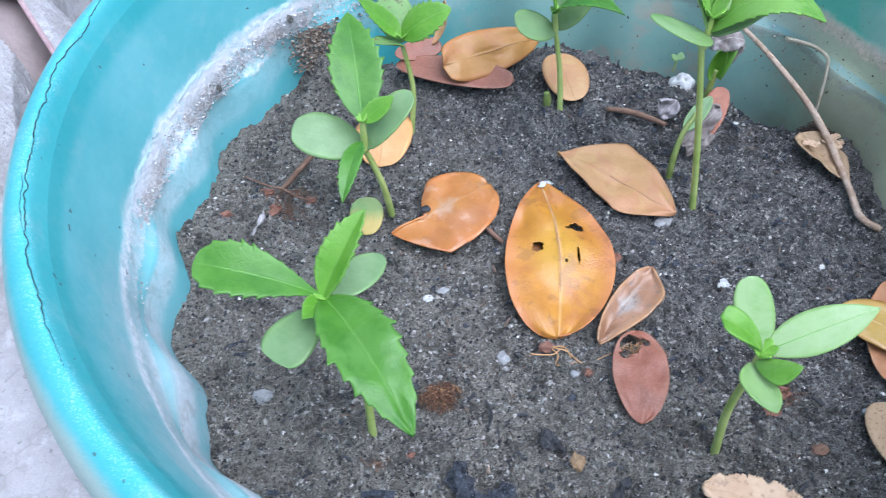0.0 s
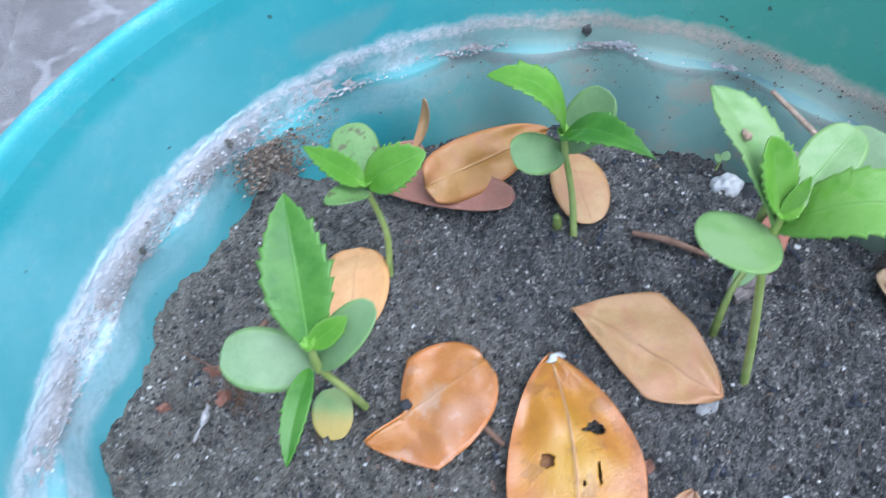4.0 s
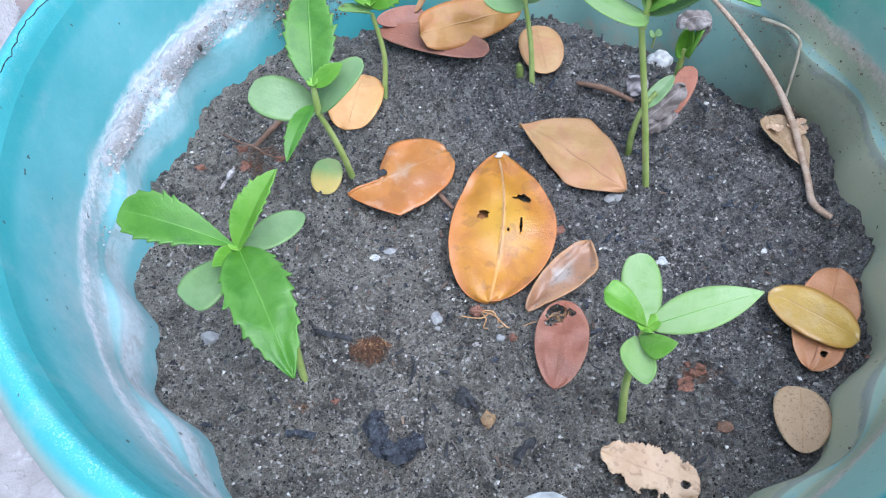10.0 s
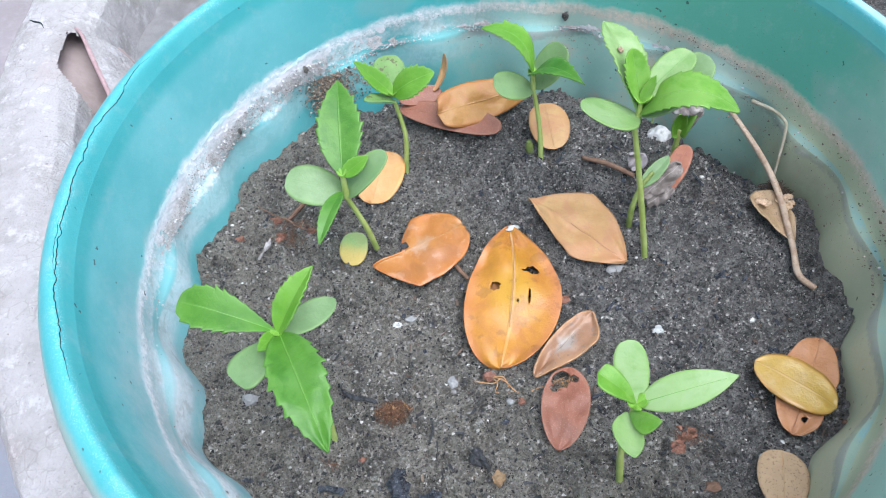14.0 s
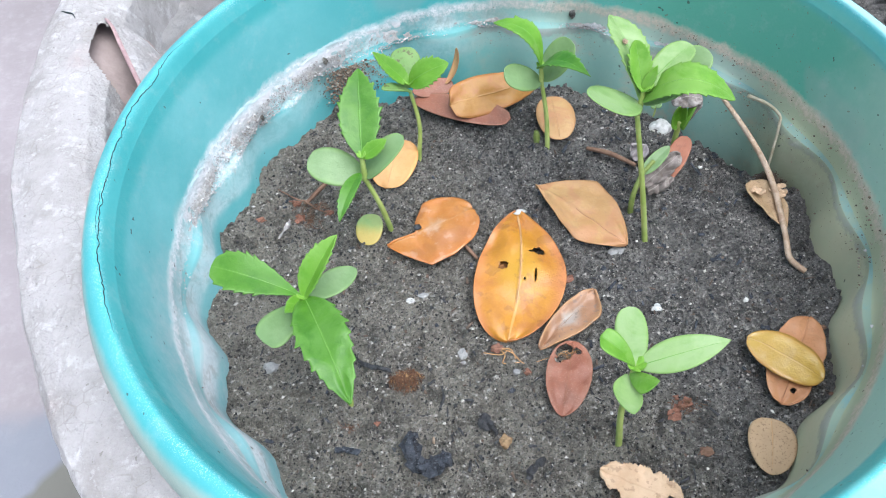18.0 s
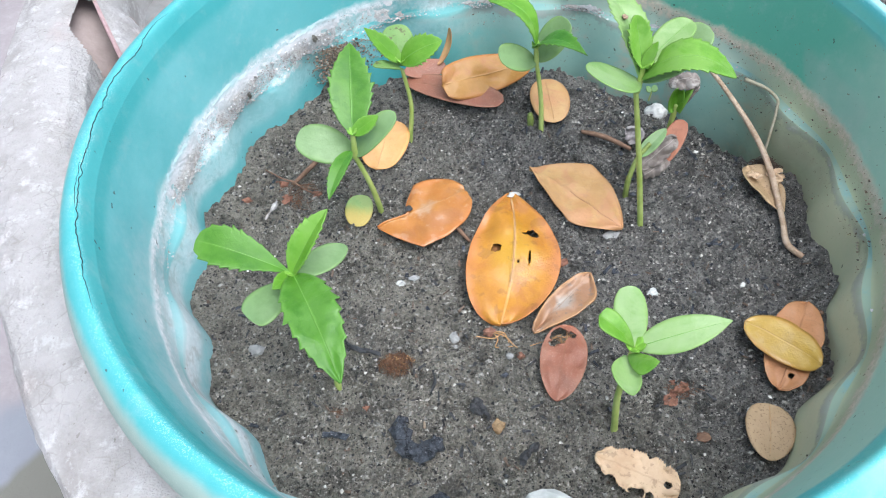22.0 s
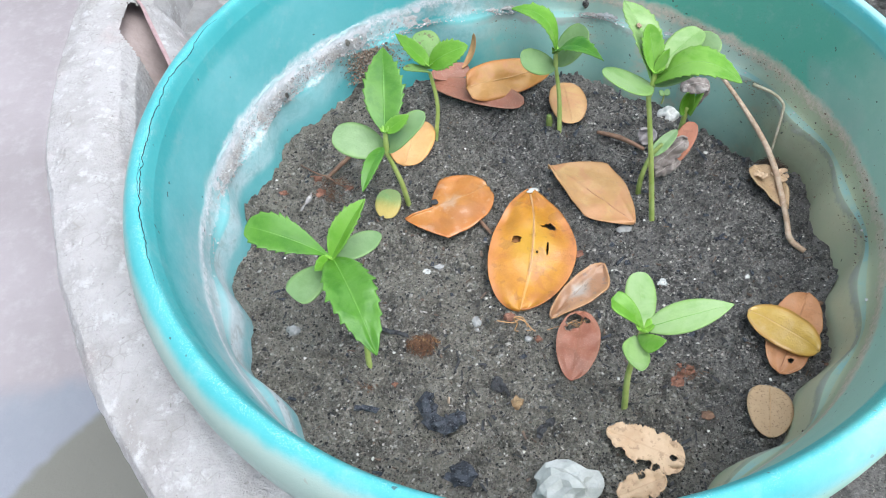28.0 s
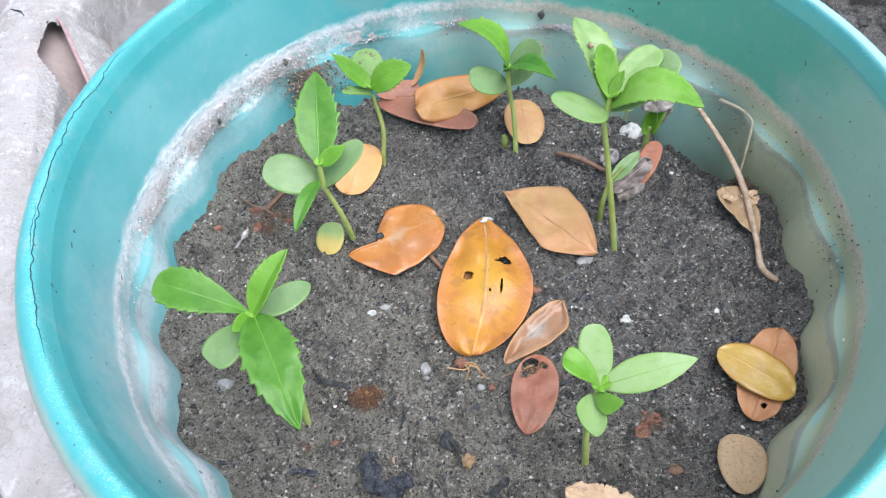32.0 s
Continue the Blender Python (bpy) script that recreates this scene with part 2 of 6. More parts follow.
def soil_mat(name="dark_soil", pale=0.0):
    m = Mat(name, 0.9, spec=0.35)
    mul = lambda p, q: m.math("MULTIPLY", p, q)
    n0, n1, n2, n3 = m.noise(22, 4, 0.6), m.noise(85, 5, 0.65), m.noise(260, 6, 0.78), m.noise(1100, 4, 0.78)
    place = m.xyz()
    dry = m.ramp(m.math("ADD", m.math("ADD", place[0], mul(place[1], 0.5)), mul(m.math("SUBTRACT", n0, 0.5), 0.14)), 0.035, -0.035)
    # damp blue grey earth on one side, drier brown grey on the other
    col = m.mix(dry, (0.262, 0.253, 0.240), (0.365, 0.340, 0.288))
    col = m.mix(mul(m.ramp(n1, 0.54, 0.36), 0.65), col, (0.075, 0.073, 0.070))
    col = m.mix(mul(m.ramp(n1, 0.56, 0.74), 0.50), col, (0.32, 0.31, 0.285))
    # shade in the soil's small pits is deepened through the colour
    col = m.mix(mul(m.ramp(n2, 0.46, 0.30), 0.85), col, (0.030, 0.029, 0.029))
    col = m.mix(mul(m.ramp(n2, 0.54, 0.72), 0.55), col, (0.37, 0.355, 0.325))
    n4 = m.noise(620, 3, 0.8)
    col = m.mix(mul(m.ramp(n4, 0.50, 0.38), 0.50), col, (0.030, 0.030, 0.031))
    col = m.mix(mul(m.ramp(n4, 0.55, 0.68), 0.60), col, (0.47, 0.455, 0.42))
    cell = m.cells(1500)
    sep = m.xyz(cell.outputs["Color"])
    grain = m.ramp(cell.outputs["Distance"], 0.12, 0.55)
    col = m.mix(mul(m.ramp(sep[0], 0.60, 0.90), mul(m.ramp(grain, 0.9, 0.3), 0.80)), col, (0.54, 0.52, 0.475))
    col = m.mix(mul(m.ramp(sep[2], 0.62, 0.95), mul(m.ramp(grain, 0.9, 0.3), 0.75)), col, (0.022, 0.022, 0.023))
    col = m.mix(mul(m.ramp(sep[1], 0.92, 0.97), mul(m.ramp(grain, 0.7, 0.2), 0.6)), col, (0.22, 0.135, 0.08))
    col = m.mix(mul(m.ramp(n3, 0.55, 0.72), 0.45), col, (0.40, 0.385, 0.35))
    col = m.mix(mul(m.ramp(n3, 0.46, 0.30), 0.52), col, (0.020, 0.020, 0.021))
    if pale:
        x = m.xyz()
        f = m.ramp(m.math("ADD", x[0], m.math("MULTIPLY", m.noise(14), 0.14)), 0.13, 0.03)
        bent = m.t.nodes.new("ShaderNodeVectorMath")
        bent.operation = "MULTIPLY_ADD"
        wobble = m.t.nodes.new("ShaderNodeTexNoise")
        wobble.inputs["Scale"].default_value = 45
        m.t.links.new(m.geo.outputs["Position"], wobble.inputs["Vector"])
        m.t.links.new(wobble.outputs["Color"], bent.inputs[0])
        bent.inputs[1].default_value = (0.035, 0.035, 0.035)
        m.t.links.new(m.geo.outputs["Position"], bent.inputs[2])
        vein = m.cells(24, bent.outputs[0], "DISTANCE_TO_EDGE")
        grey = m.mix(m.ramp(m.noise(40, 6, 0.7), 0.35, 0.65), (0.40, 0.385, 0.38), (0.56, 0.55, 0.545))
        grey = m.mix(m.math("MULTIPLY", m.ramp(vein.outputs["Distance"], 0.10, 0.02), m.ramp(m.noise(38), 0.42, 0.56)), grey, (0.74, 0.73, 0.72))
        col = m.mix(f, col, grey)
    m.bump(n3, 1.0, 0.0018)
    m.bump(n2, 1.0, 0.005)
    m.bump(grain, 0.9, 0.0008)
    return m.done(col, m.ramp(n1, 0.35, 0.65, 0.92, 0.60))


def grain_mat(name, stops):
    m = Mat(name, 0.8)
    r = m.geo.outputs["Random Per Island"]
    n = m.t.nodes.new("ShaderNodeValToRGB")
    n.color_ramp.interpolation = "CONSTANT"
    while len(n.color_ramp.elements) < len(stops):
        n.color_ramp.elements.new(0.5)
    for e, (p, c) in zip(n.color_ramp.elements, stops):
        e.position, e.color = p, (*c, 1)
    m.t.links.new(r, n.inputs[0])
    m.bump(m.noise(2200, 3), 0.4, 0.0004)
    return m.done(m.mix(m.ramp(m.noise(900, 3), 0.3, 0.7, 0.0, 0.35), n.outputs[0], (0.03, 0.03, 0.03)))


def leaf_mat(name, a, b, vein, rough=0.45, veins=0.5, spots=None, spot_amount=0.0, spot_scale=300, trans=0.0, edge=None, coat=0.0, patch=None, patch_amount=0.0, side=11.0, centre=None, reach=(0.44, 0.18), ends=None, crackle=0.0):
    """A leaf: u runs along it, v across it; midrib and side veins follow the blade."""
    m = Mat(name, rough)
    uv = m.t.nodes.new("ShaderNodeUVMap")
    s = m.xyz(uv.outputs[0])
    rnd = m.t.nodes.new("ShaderNodeObjectInfo").outputs["Random"]
    across = m.math("ABSOLUTE", m.math("SUBTRACT", s[1], 0.5))
    n1, n2 = m.noise(130, 5, 0.6), m.noise(900, 4, 0.7)
    col = m.mix(m.ramp(m.math("ADD", n1, m.math("MULTIPLY", m.math("SUBTRACT", rnd, 0.5), 0.12)), 0.32, 0.68), a, b)
    if patch:
        col = m.mix(m.math("MULTIPLY", m.ramp(m.noise(75, 4, 0.6, distortion=0.6), 0.48, 0.62), patch_amount), col, patch)
    if ends:
        col = m.mix(m.ramp(m.math("ADD", s[0], m.math("MULTIPLY", m.math("SUBTRACT", n1, 0.5), 0.5)), 0.80, 0.22), col, ends)
    if centre:
        d = m.math("ADD", m.math("MULTIPLY", m.math("ABSOLUTE", m.math("SUBTRACT", s[0], 0.52)), 1.3), across)
        col = m.mix(m.ramp(m.math("ADD", d, m.math("MULTIPLY", m.math("SUBTRACT", n1, 0.5), 0.5)), *reach, 0.0, 0.85), col, centre)
    if edge:
        col = m.mix(m.math("MULTIPLY", m.ramp(m.math("ADD", across, m.math("MULTIPLY", m.math("SUBTRACT", n1, 0.5), 0.25)), 0.33, 0.5), 0.7), col, edge)
    rib = m.ramp(across, 0.028, 0.010)
    wave = m.math("FRACT", m.math("SUBTRACT", m.math("MULTIPLY", s[0], side), m.math("ADD", m.math("MULTIPLY", across, 5.5), m.math("MULTIPLY", n1, 1.2))))
    rib2 = m.math("MULTIPLY", m.ramp(m.math("ABSOLUTE", m.math("SUBTRACT", wave, 0.5)), 0.09, 0.02), m.ramp(across, 0.48, 0.35))
    lines = m.math("MAXIMUM", rib, m.math("MULTIPLY", m.math("MULTIPLY", rib2, m.ramp(n1, 0.35, 0.65)), 0.12))
    net = m.cells(900, feature="DISTANCE_TO_EDGE")
    col = m.mix(m.math("MULTIPLY", lines, veins), col, vein)
    col = m.mix(m.math("MULTIPLY", m.ramp(n2, 0.5, 0.75), 0.15), col, vein)
    if spots:
        sp = m.ramp(m.noise(spot_scale, 3, 0.6), 0.56, 0.64)
        col = m.mix(m.math("MULTIPLY", sp, spot_amount), col, spots)
    m.bump(lines, min(0.35, 0.04 + 1.2 * veins), 0.0006)
    m.bump(m.ramp(net.outputs["Distance"], 0.0, 0.15), 0.10, 0.0003)
    if crackle:
        web = m.cells(820, feature="DISTANCE_TO_EDGE")
        m.bump(m.math("MULTIPLY", m.ramp(web.outputs["Distance"], 0.0, 0.12), m.ramp(m.noise(40), 0.40, 0.60)), crackle, 0.0005)
    m.bump(n1, 0.40, 0.0014)
    if coat:
        m.b.inputs["Coat Weight"].default_value, m.b.inputs["Coat Roughness"].default_value = coat, 0.25
    out = m.done(col, m.math("ADD", rough - 0.06, m.math("MULTIPLY", n1, 0.14)))
    if trans:
        tr = m.t.nodes.new("ShaderNodeBsdfTranslucent")
        m.set(tr.inputs[0], m.mix(0.18, col, (0.30, 0.55, 0.06)))
        mx = m.t.nodes.new("ShaderNodeMixShader")
        mx.inputs[0].default_value = trans
        m.t.links.new(m.b.outputs[0], mx.inputs[1])
        m.t.links.new(tr.outputs[0], mx.inputs[2])
        m.t.links.new(mx.outputs[0], m.t.nodes["Material Output"].inputs[0])
    return out


def plain_mat(name, a, b, scale=200, rough=0.75, bump=0.4, dist=0.001, third=None):
    m = Mat(name, rough)
    n, f = m.noise(scale, 5, 0.65), m.noise(scale * 5, 4, 0.7)
    col = m.mix(m.ramp(n, 0.32, 0.68), a, b)
    if third:
        col = m.mix(m.ramp(f, 0.58, 0.70), col, third)
    m.bump(f, bump, dist)
    return m.done(col)


def concrete_mat():
    m = Mat("concrete_floor", 0.85)
    n, f, w = m.noise(6, 6, 0.6), m.noise(60, 6, 0.7), m.noise(2.6, 3, 0.5)
    col = m.mix(m.ramp(n, 0.3, 0.7), (0.235, 0.210, 0.215), (0.315, 0.285, 0.295))
    col = m.mix(m.math("MULTIPLY", m.ramp(f, 0.45, 0.75), 0.4), col, (0.41, 0.39, 0.395))
    y = m.xyz()
    near = m.ramp(m.math("ADD", m.math("ABSOLUTE", y[0]), m.math("ADD", m.math("ABSOLUTE", y[1]), m.math("MULTIPLY", m.noise(5), 0.3))), 1.25, 0.85)
    stain = m.ramp(m.math("ADD", y[1], m.math("MULTIPLY", m.math("SUBTRACT", m.noise(9), 0.5), 0.12)), 0.075, 0.045)
    col = m.mix(m.math("MULTIPLY", m.math("MULTIPLY", stain, near), 0.75), col, (0.185, 0.21, 0.25))
    moss = m.ramp(m.math("ADD", m.math("SUBTRACT", y[0], y[1]), m.math("MULTIPLY", m.math("SUBTRACT", m.noise(13), 0.5), 0.06)), -0.300, -0.288)
    col = m.mix(m.math("MULTIPLY", m.math("MULTIPLY", moss, m.math("MULTIPLY", stain, near)), 0.9), col, (0.14, 0.136, 0.11))
    m.bump(f, 0.5, 0.003)
    return m.done(col)


def whitewash_mat():
    m = Mat("weathered_white", 0.9)
    n, f, c = m.noise(45, 6, 0.7), m.noise(330, 5, 0.75), m.noise(120, 5, 0.7)
    col = m.mix(m.ramp(n, 0.30, 0.62), (0.35, 0.33, 0.315), (0.475, 0.46, 0.455))
    col = m.mix(m.ramp(c, 0.52, 0.66), col, (0.565, 0.56, 0.555))
    col = m.mix(m.math("MULTIPLY", m.ramp(f, 0.36, 0.22), 0.6), col, (0.34, 0.31, 0.27))
    col = m.mix(m.math("MULTIPLY", m.ramp(m.noise(30, 4), 0.58, 0.72), 0.35), col, (0.50, 0.39, 0.37))
    chip = m.cells(210, feature="DISTANCE_TO_EDGE")
    flake = m.math("MULTIPLY", m.ramp(chip.outputs["Distance"], 0.07, 0.0), m.ramp(m.noise(75, 4, 0.6), 0.50, 0.60))
    col = m.mix(m.math("MULTIPLY", flake, 0.35), col, (0.25, 0.225, 0.20))
    pit = m.ramp(m.noise(420, 3, 0.6), 0.66, 0.72)
    col = m.mix(m.math("MULTIPLY", pit, 0.6), col, (0.22, 0.20, 0.18))
    m.bump(f, 1.0, 0.002)
    m.bump(c, 0.55, 0.0025)
    m.bump(m.math("ADD", flake, pit), -0.8, 0.002)
    return m.done(col)


def scale_mat():
    m = Mat("chalky_limescale", 0.9, spec=0.3)
    z = m.xyz()[2]
    a, b, c = m.noise(110, 5, 0.65), m.noise(420, 5, 0.75), m.noise(1500, 3, 0.7)
    col = m.mix(m.ramp(a, 0.35, 0.62), (0.50, 0.545, 0.57), (0.68, 0.675, 0.695))
    gritty = m.math("MULTIPLY", m.ramp(m.math("ADD", z, m.math("MULTIPLY", m.math("SUBTRACT", a, 0.5), 0.010)), 0.0300, 0.0255), m.ramp(a, 0.40, 0.60, 0.35, 0.95))
    col = m.mix(gritty, col, m.mix(m.ramp(b, 0.40, 0.62), (0.36, 0.33, 0.305), (0.60, 0.575, 0.55)))
    col = m.mix(m.math("MULTIPLY", m.ramp(c, 0.62, 0.70), 0.5), col, (0.22, 0.20, 0.19))
    col = m.mix(m.math("MULTIPLY", m.ramp(b, 0.60, 0.72), 0.6), col, (0.80, 0.80, 0.81))
    col = m.mix(m.ramp(m.math("ADD", z, m.math("MULTIPLY", m.math("SUBTRACT", a, 0.5), 0.006)), 0.0300, 0.0335, 0.0, 0.75), col, (0.36, 0.575, 0.605))
    m.bump(b, 0.45, 0.0012)
    m.bump(c, 0.4, 0.0005)
    return m.done(col)


LIME = scale_mat()
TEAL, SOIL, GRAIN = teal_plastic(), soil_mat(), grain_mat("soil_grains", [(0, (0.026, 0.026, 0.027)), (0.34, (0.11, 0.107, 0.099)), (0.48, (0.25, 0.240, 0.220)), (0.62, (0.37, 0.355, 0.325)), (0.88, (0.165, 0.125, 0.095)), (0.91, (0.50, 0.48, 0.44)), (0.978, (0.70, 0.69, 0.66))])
CRUST = grain_mat("scale_grit", [(0, (0.28, 0.25, 0.23)), (0.08, (0.38, 0.355, 0.335)), (0.30, (0.46, 0.445, 0.435)), (0.55, (0.55, 0.545, 0.55)), (0.88, (0.70, 0.70, 0.70))])
GRIME = grain_mat("brown_grit", [(0, (0.09, 0.07, 0.055)), (0.2, (0.19, 0.135, 0.095)), (0.5, (0.30, 0.24, 0.18)), (0.8, (0.42, 0.37, 0.30))])
BED = soil_mat("planter_soil", 1.0)
CONCRETE, WHITE = concrete_mat(), whitewash_mat()
GREEN = leaf_mat("young_green_leaf", (0.052, 0.190, 0.010), (0.098, 0.270, 0.022), (0.18, 0.36, 0.07), 0.36, 0.24, trans=0.28, side=9, patch=(0.125, 0.300, 0.045), patch_amount=0.7, edge=(0.14, 0.32, 0.05))
BRIGHT = leaf_mat("bright_green_leaf", (0.120, 0.320, 0.018), (0.185, 0.405, 0.040), (0.29, 0.49, 0.11), 0.36, 0.22, trans=0.30, side=9, patch=(0.235, 0.435, 0.085), patch_amount=0.7, edge=(0.22, 0.43, 0.07))
PALE = leaf_mat("pale_green_leaf", (0.205, 0.365, 0.105), (0.290, 0.445, 0.165), (0.36, 0.50, 0.21), 0.34, 0.06, trans=0.25, side=6, patch=(0.34, 0.48, 0.22), patch_amount=0.6, edge=(0.26, 0.43, 0.12))
COTY = leaf_mat("cotyledon_green", (0.155, 0.270, 0.100), (0.215, 0.338, 0.148), (0.26, 0.39, 0.17), 0.36, 0.04, trans=0.20, side=4, edge=(0.23, 0.38, 0.12), patch=(0.21, 0.345, 0.145), patch_amount=0.5)
COTY_SPOT = leaf_mat("spotted_cotyledon", (0.15, 0.30, 0.07), (0.20, 0.34, 0.10), (0.26, 0.40, 0.15), 0.5, 0.1, spots=(0.10, 0.08, 0.04), spot_amount=0.8, spot_scale=420, trans=0.2, side=4)
COTY_YELLOW = leaf_mat("yellowing_cotyledon", (0.20, 0.34, 0.10), (0.27, 0.41, 0.15), (0.4, 0.5, 0.15), 0.4, 0.05, trans=0.2, side=4, ends=(0.54, 0.41, 0.11), patch=(0.36, 0.42, 0.16), patch_amount=0.6)
STEM = plain_mat("pale_green_stem", (0.29, 0.38, 0.085), (0.42, 0.50, 0.165), 120, 0.42, 0.15, 0.0005, (0.36, 0.41, 0.13))
BUD = plain_mat("bud_green", (0.17, 0.36, 0.04), (0.24, 0.44, 0.07), 400, 0.4, 0.2, 0.0004)
AMBER = leaf_mat("glossy_amber_leaf", (0.37, 0.146, 0.010), (0.47, 0.207, 0.014), (0.56, 0.30, 0.09), 0.34, 0.75, spots=(0.16, 0.06, 0.02), spot_amount=0.35, spot_scale=160, edge=(0.46, 0.17, 0.06), coat=0.2, patch=(0.38, 0.140, 0.025), patch_amount=0.75, side=7, crackle=0.22, centre=(0.47, 0.255, 0.012), reach=(0.46, 0.10))
OCHRE_PIT = plain_mat("brown_pit", (0.20, 0.085, 0.025), (0.30, 0.13, 0.04), 300, 0.5)
ORANGE = leaf_mat("orange_leaf", (0.37, 0.135, 0.022), (0.42, 0.180, 0.040), (0.48, 0.27, 0.14), 0.40, 0.12, spots=(0.48, 0.35, 0.25), spot_amount=0.22, spot_scale=200, edge=(0.46, 0.16, 0.035), coat=0.2, centre=(0.42, 0.27, 0.17), reach=(0.26, 0.06), patch=(0.30, 0.115, 0.035), patch_amount=0.6, side=7)
TAN = leaf_mat("orange_brown_leaf", (0.40, 0.175, 0.07), (0.46, 0.225, 0.105), (0.30, 0.13, 0.06), 0.5, 0.35, patch=(0.40, 0.21, 0.11), patch_amount=0.6, side=8, spots=(0.30, 0.14, 0.06), spot_amount=0.3, spot_scale=700)
PALE_TAN = leaf_mat("pale_tan_leaf", (0.42, 0.235, 0.090), (0.48, 0.300, 0.130), (0.34, 0.18, 0.09), 0.50, 0.2, patch=(0.44, 0.215, 0.105), patch_amount=0.75, edge=(0.40, 0.21, 0.09), spots=(0.34, 0.19, 0.10), spot_amount=0.3, spot_scale=420, side=8)
PEACH = leaf_mat("peach_yellow_leaf", (0.60, 0.32, 0.12), (0.66, 0.39, 0.17), (0.56, 0.28, 0.10), 0.5, 0.12, edge=(0.62, 0.30, 0.09), patch=(0.64, 0.33, 0.14), patch_amount=0.5, spots=(0.55, 0.25, 0.08), spot_amount=0.25, spot_scale=600, side=7)
OCHRE = leaf_mat("ochre_leaf", (0.34, 0.165, 0.035), (0.42, 0.215, 0.055), (0.50, 0.30, 0.12), 0.46, 0.3, edge=(0.42, 0.17, 0.05), coat=0.05, patch=(0.40, 0.17, 0.07), patch_amount=0.7, side=9)
RUST = leaf_mat("rust_red_leaf", (0.235, 0.080, 0.045), (0.305, 0.115, 0.068), (0.33, 0.15, 0.09), 0.5, 0.08, spots=(0.46, 0.31, 0.22), spot_amount=0.32, spot_scale=2600, side=8, patch=(0.20, 0.085, 0.055), patch_amount=0.5, edge=(0.29, 0.13, 0.08))
RUST_SCRAP = leaf_mat("bright_rust_scrap", (0.30, 0.105, 0.055), (0.38, 0.150, 0.085), (0.22, 0.08, 0.05), 0.5, 0.1, spots=(0.18, 0.07, 0.04), spot_amount=0.4, spot_scale=500, side=6)
MUSTARD = leaf_mat("mustard_leaf", (0.42, 0.260, 0.040), (0.49, 0.325, 0.065), (0.66, 0.50, 0.26), 0.30, 0.12, edge=(0.42, 0.21, 0.04), coat=0.4, patch=(0.47, 0.33, 0.15), patch_amount=0.6, side=8)
SPOTTED = leaf_mat("spotted_tan_leaf", (0.36, 0.245, 0.135), (0.42, 0.295, 0.175), (0.44, 0.29, 0.15), 0.65, 0.3, spots=(0.17, 0.105, 0.06), spot_amount=0.60, spot_scale=1250, side=7, patch=(0.33, 0.225, 0.13), patch_amount=0.6)
BROWN = leaf_mat("dull_brown_leaf", (0.24, 0.120, 0.060), (0.33, 0.180, 0.098), (0.40, 0.27, 0.18), 0.42, 0.08, edge=(0.42, 0.23, 0.10), centre=(0.36, 0.325, 0.285), reach=(0.36, 0.10), spots=(0.11, 0.10, 0.09), spot_amount=0.45, spot_scale=520, coat=0.12, side=7)
PAPER = leaf_mat("papery_leaf", (0.50, 0.345, 0.215), (0.58, 0.42, 0.28), (0.34, 0.20, 0.11), 0.7, 0.2, spots=(0.26, 0.16, 0.10), spot_amount=0.5, spot_scale=420, patch=(0.42, 0.26, 0.15), patch_amount=0.5, side=8)
STRAW = plain_mat("dry_stalk", (0.40, 0.27, 0.18), (0.58, 0.45, 0.34), 260, 0.7, 0.8, 0.0008, (0.30, 0.18, 0.11))
ROOT = plain_mat("pale_root", (0.34, 0.30, 0.20), (0.46, 0.42, 0.32), 300, 0.7)
TWIG = plain_mat("brown_twig", (0.15, 0.085, 0.055), (0.22, 0.13, 0.085), 300, 0.8, 0.6)
BARK = plain_mat("dark_bark_shreds", (0.085, 0.060, 0.045), (0.15, 0.105, 0.078), 300, 0.8, 0.6)
CHAR = plain_mat("charred_bits", (0.018, 0.018, 0.020), (0.055, 0.056, 0.062), 300, 0.45, 0.7)
# the grey blue glints are put into the colour, mostly as the third tone
SLATE = plain_mat("glossy_black_scrap", (0.030, 0.034, 0.043), (0.110, 0.120, 0.145), 300, 0.25, 1.0, 0.0016, (0.27, 0.28, 0.31))
HUSK_W = plain_mat("whitish_husk", (0.36, 0.33, 0.32), (0.56, 0.53, 0.52), 400, 0.8, 0.6, 0.001, (0.26, 0.22, 0.20))
STONE_W = plain_mat("white_pebble", (0.46, 0.46, 0.45), (0.62, 0.62, 0.60), 500, 0.6)
STONE_G = plain_mat("grey_pebble", (0.23, 0.23, 0.23), (0.32, 0.32, 0.31), 500, 0.75)
STONE_P = plain_mat("pale_grey_stone", (0.36, 0.375, 0.36), (0.50, 0.515, 0.50), 160, 0.45)
HUSKLEAF = leaf_mat("pale_dry_scrap", (0.30, 0.27, 0.27), (0.38, 0.35, 0.35), (0.42, 0.39, 0.38), 0.7, 0.2)
HUSK = plain_mat("grey_husk", (0.16, 0.13, 0.12), (0.29, 0.25, 0.235), 400, 0.8, 0.6, 0.001, (0.16, 0.12, 0.10))
RIB_G = plain_mat("pale_green_rib", (0.12, 0.31, 0.035), (0.17, 0.37, 0.06), 300, 0.4, 0.1)
RIB_B = plain_mat("tan_rib", (0.40, 0.22, 0.09), (0.50, 0.30, 0.14), 300, 0.5, 0.2)
RIB_D = plain_mat("dark_rib", (0.22, 0.09, 0.04), (0.28, 0.13, 0.06), 300, 0.5, 0.2)
CRACK = plain_mat("black_crack", (0.008, 0.02, 0.022), (0.012, 0.03, 0.03), 300, 0.9)
FIBRE = plain_mat("rusty_fibres", (0.095, 0.048, 0.028), (0.22, 0.115, 0.065), 400, 0.8)
PINK = plain_mat("pink_broken_edge", (0.50, 0.33, 0.33), (0.60, 0.43, 0.43), 300, 0.8, 0.8, 0.002)
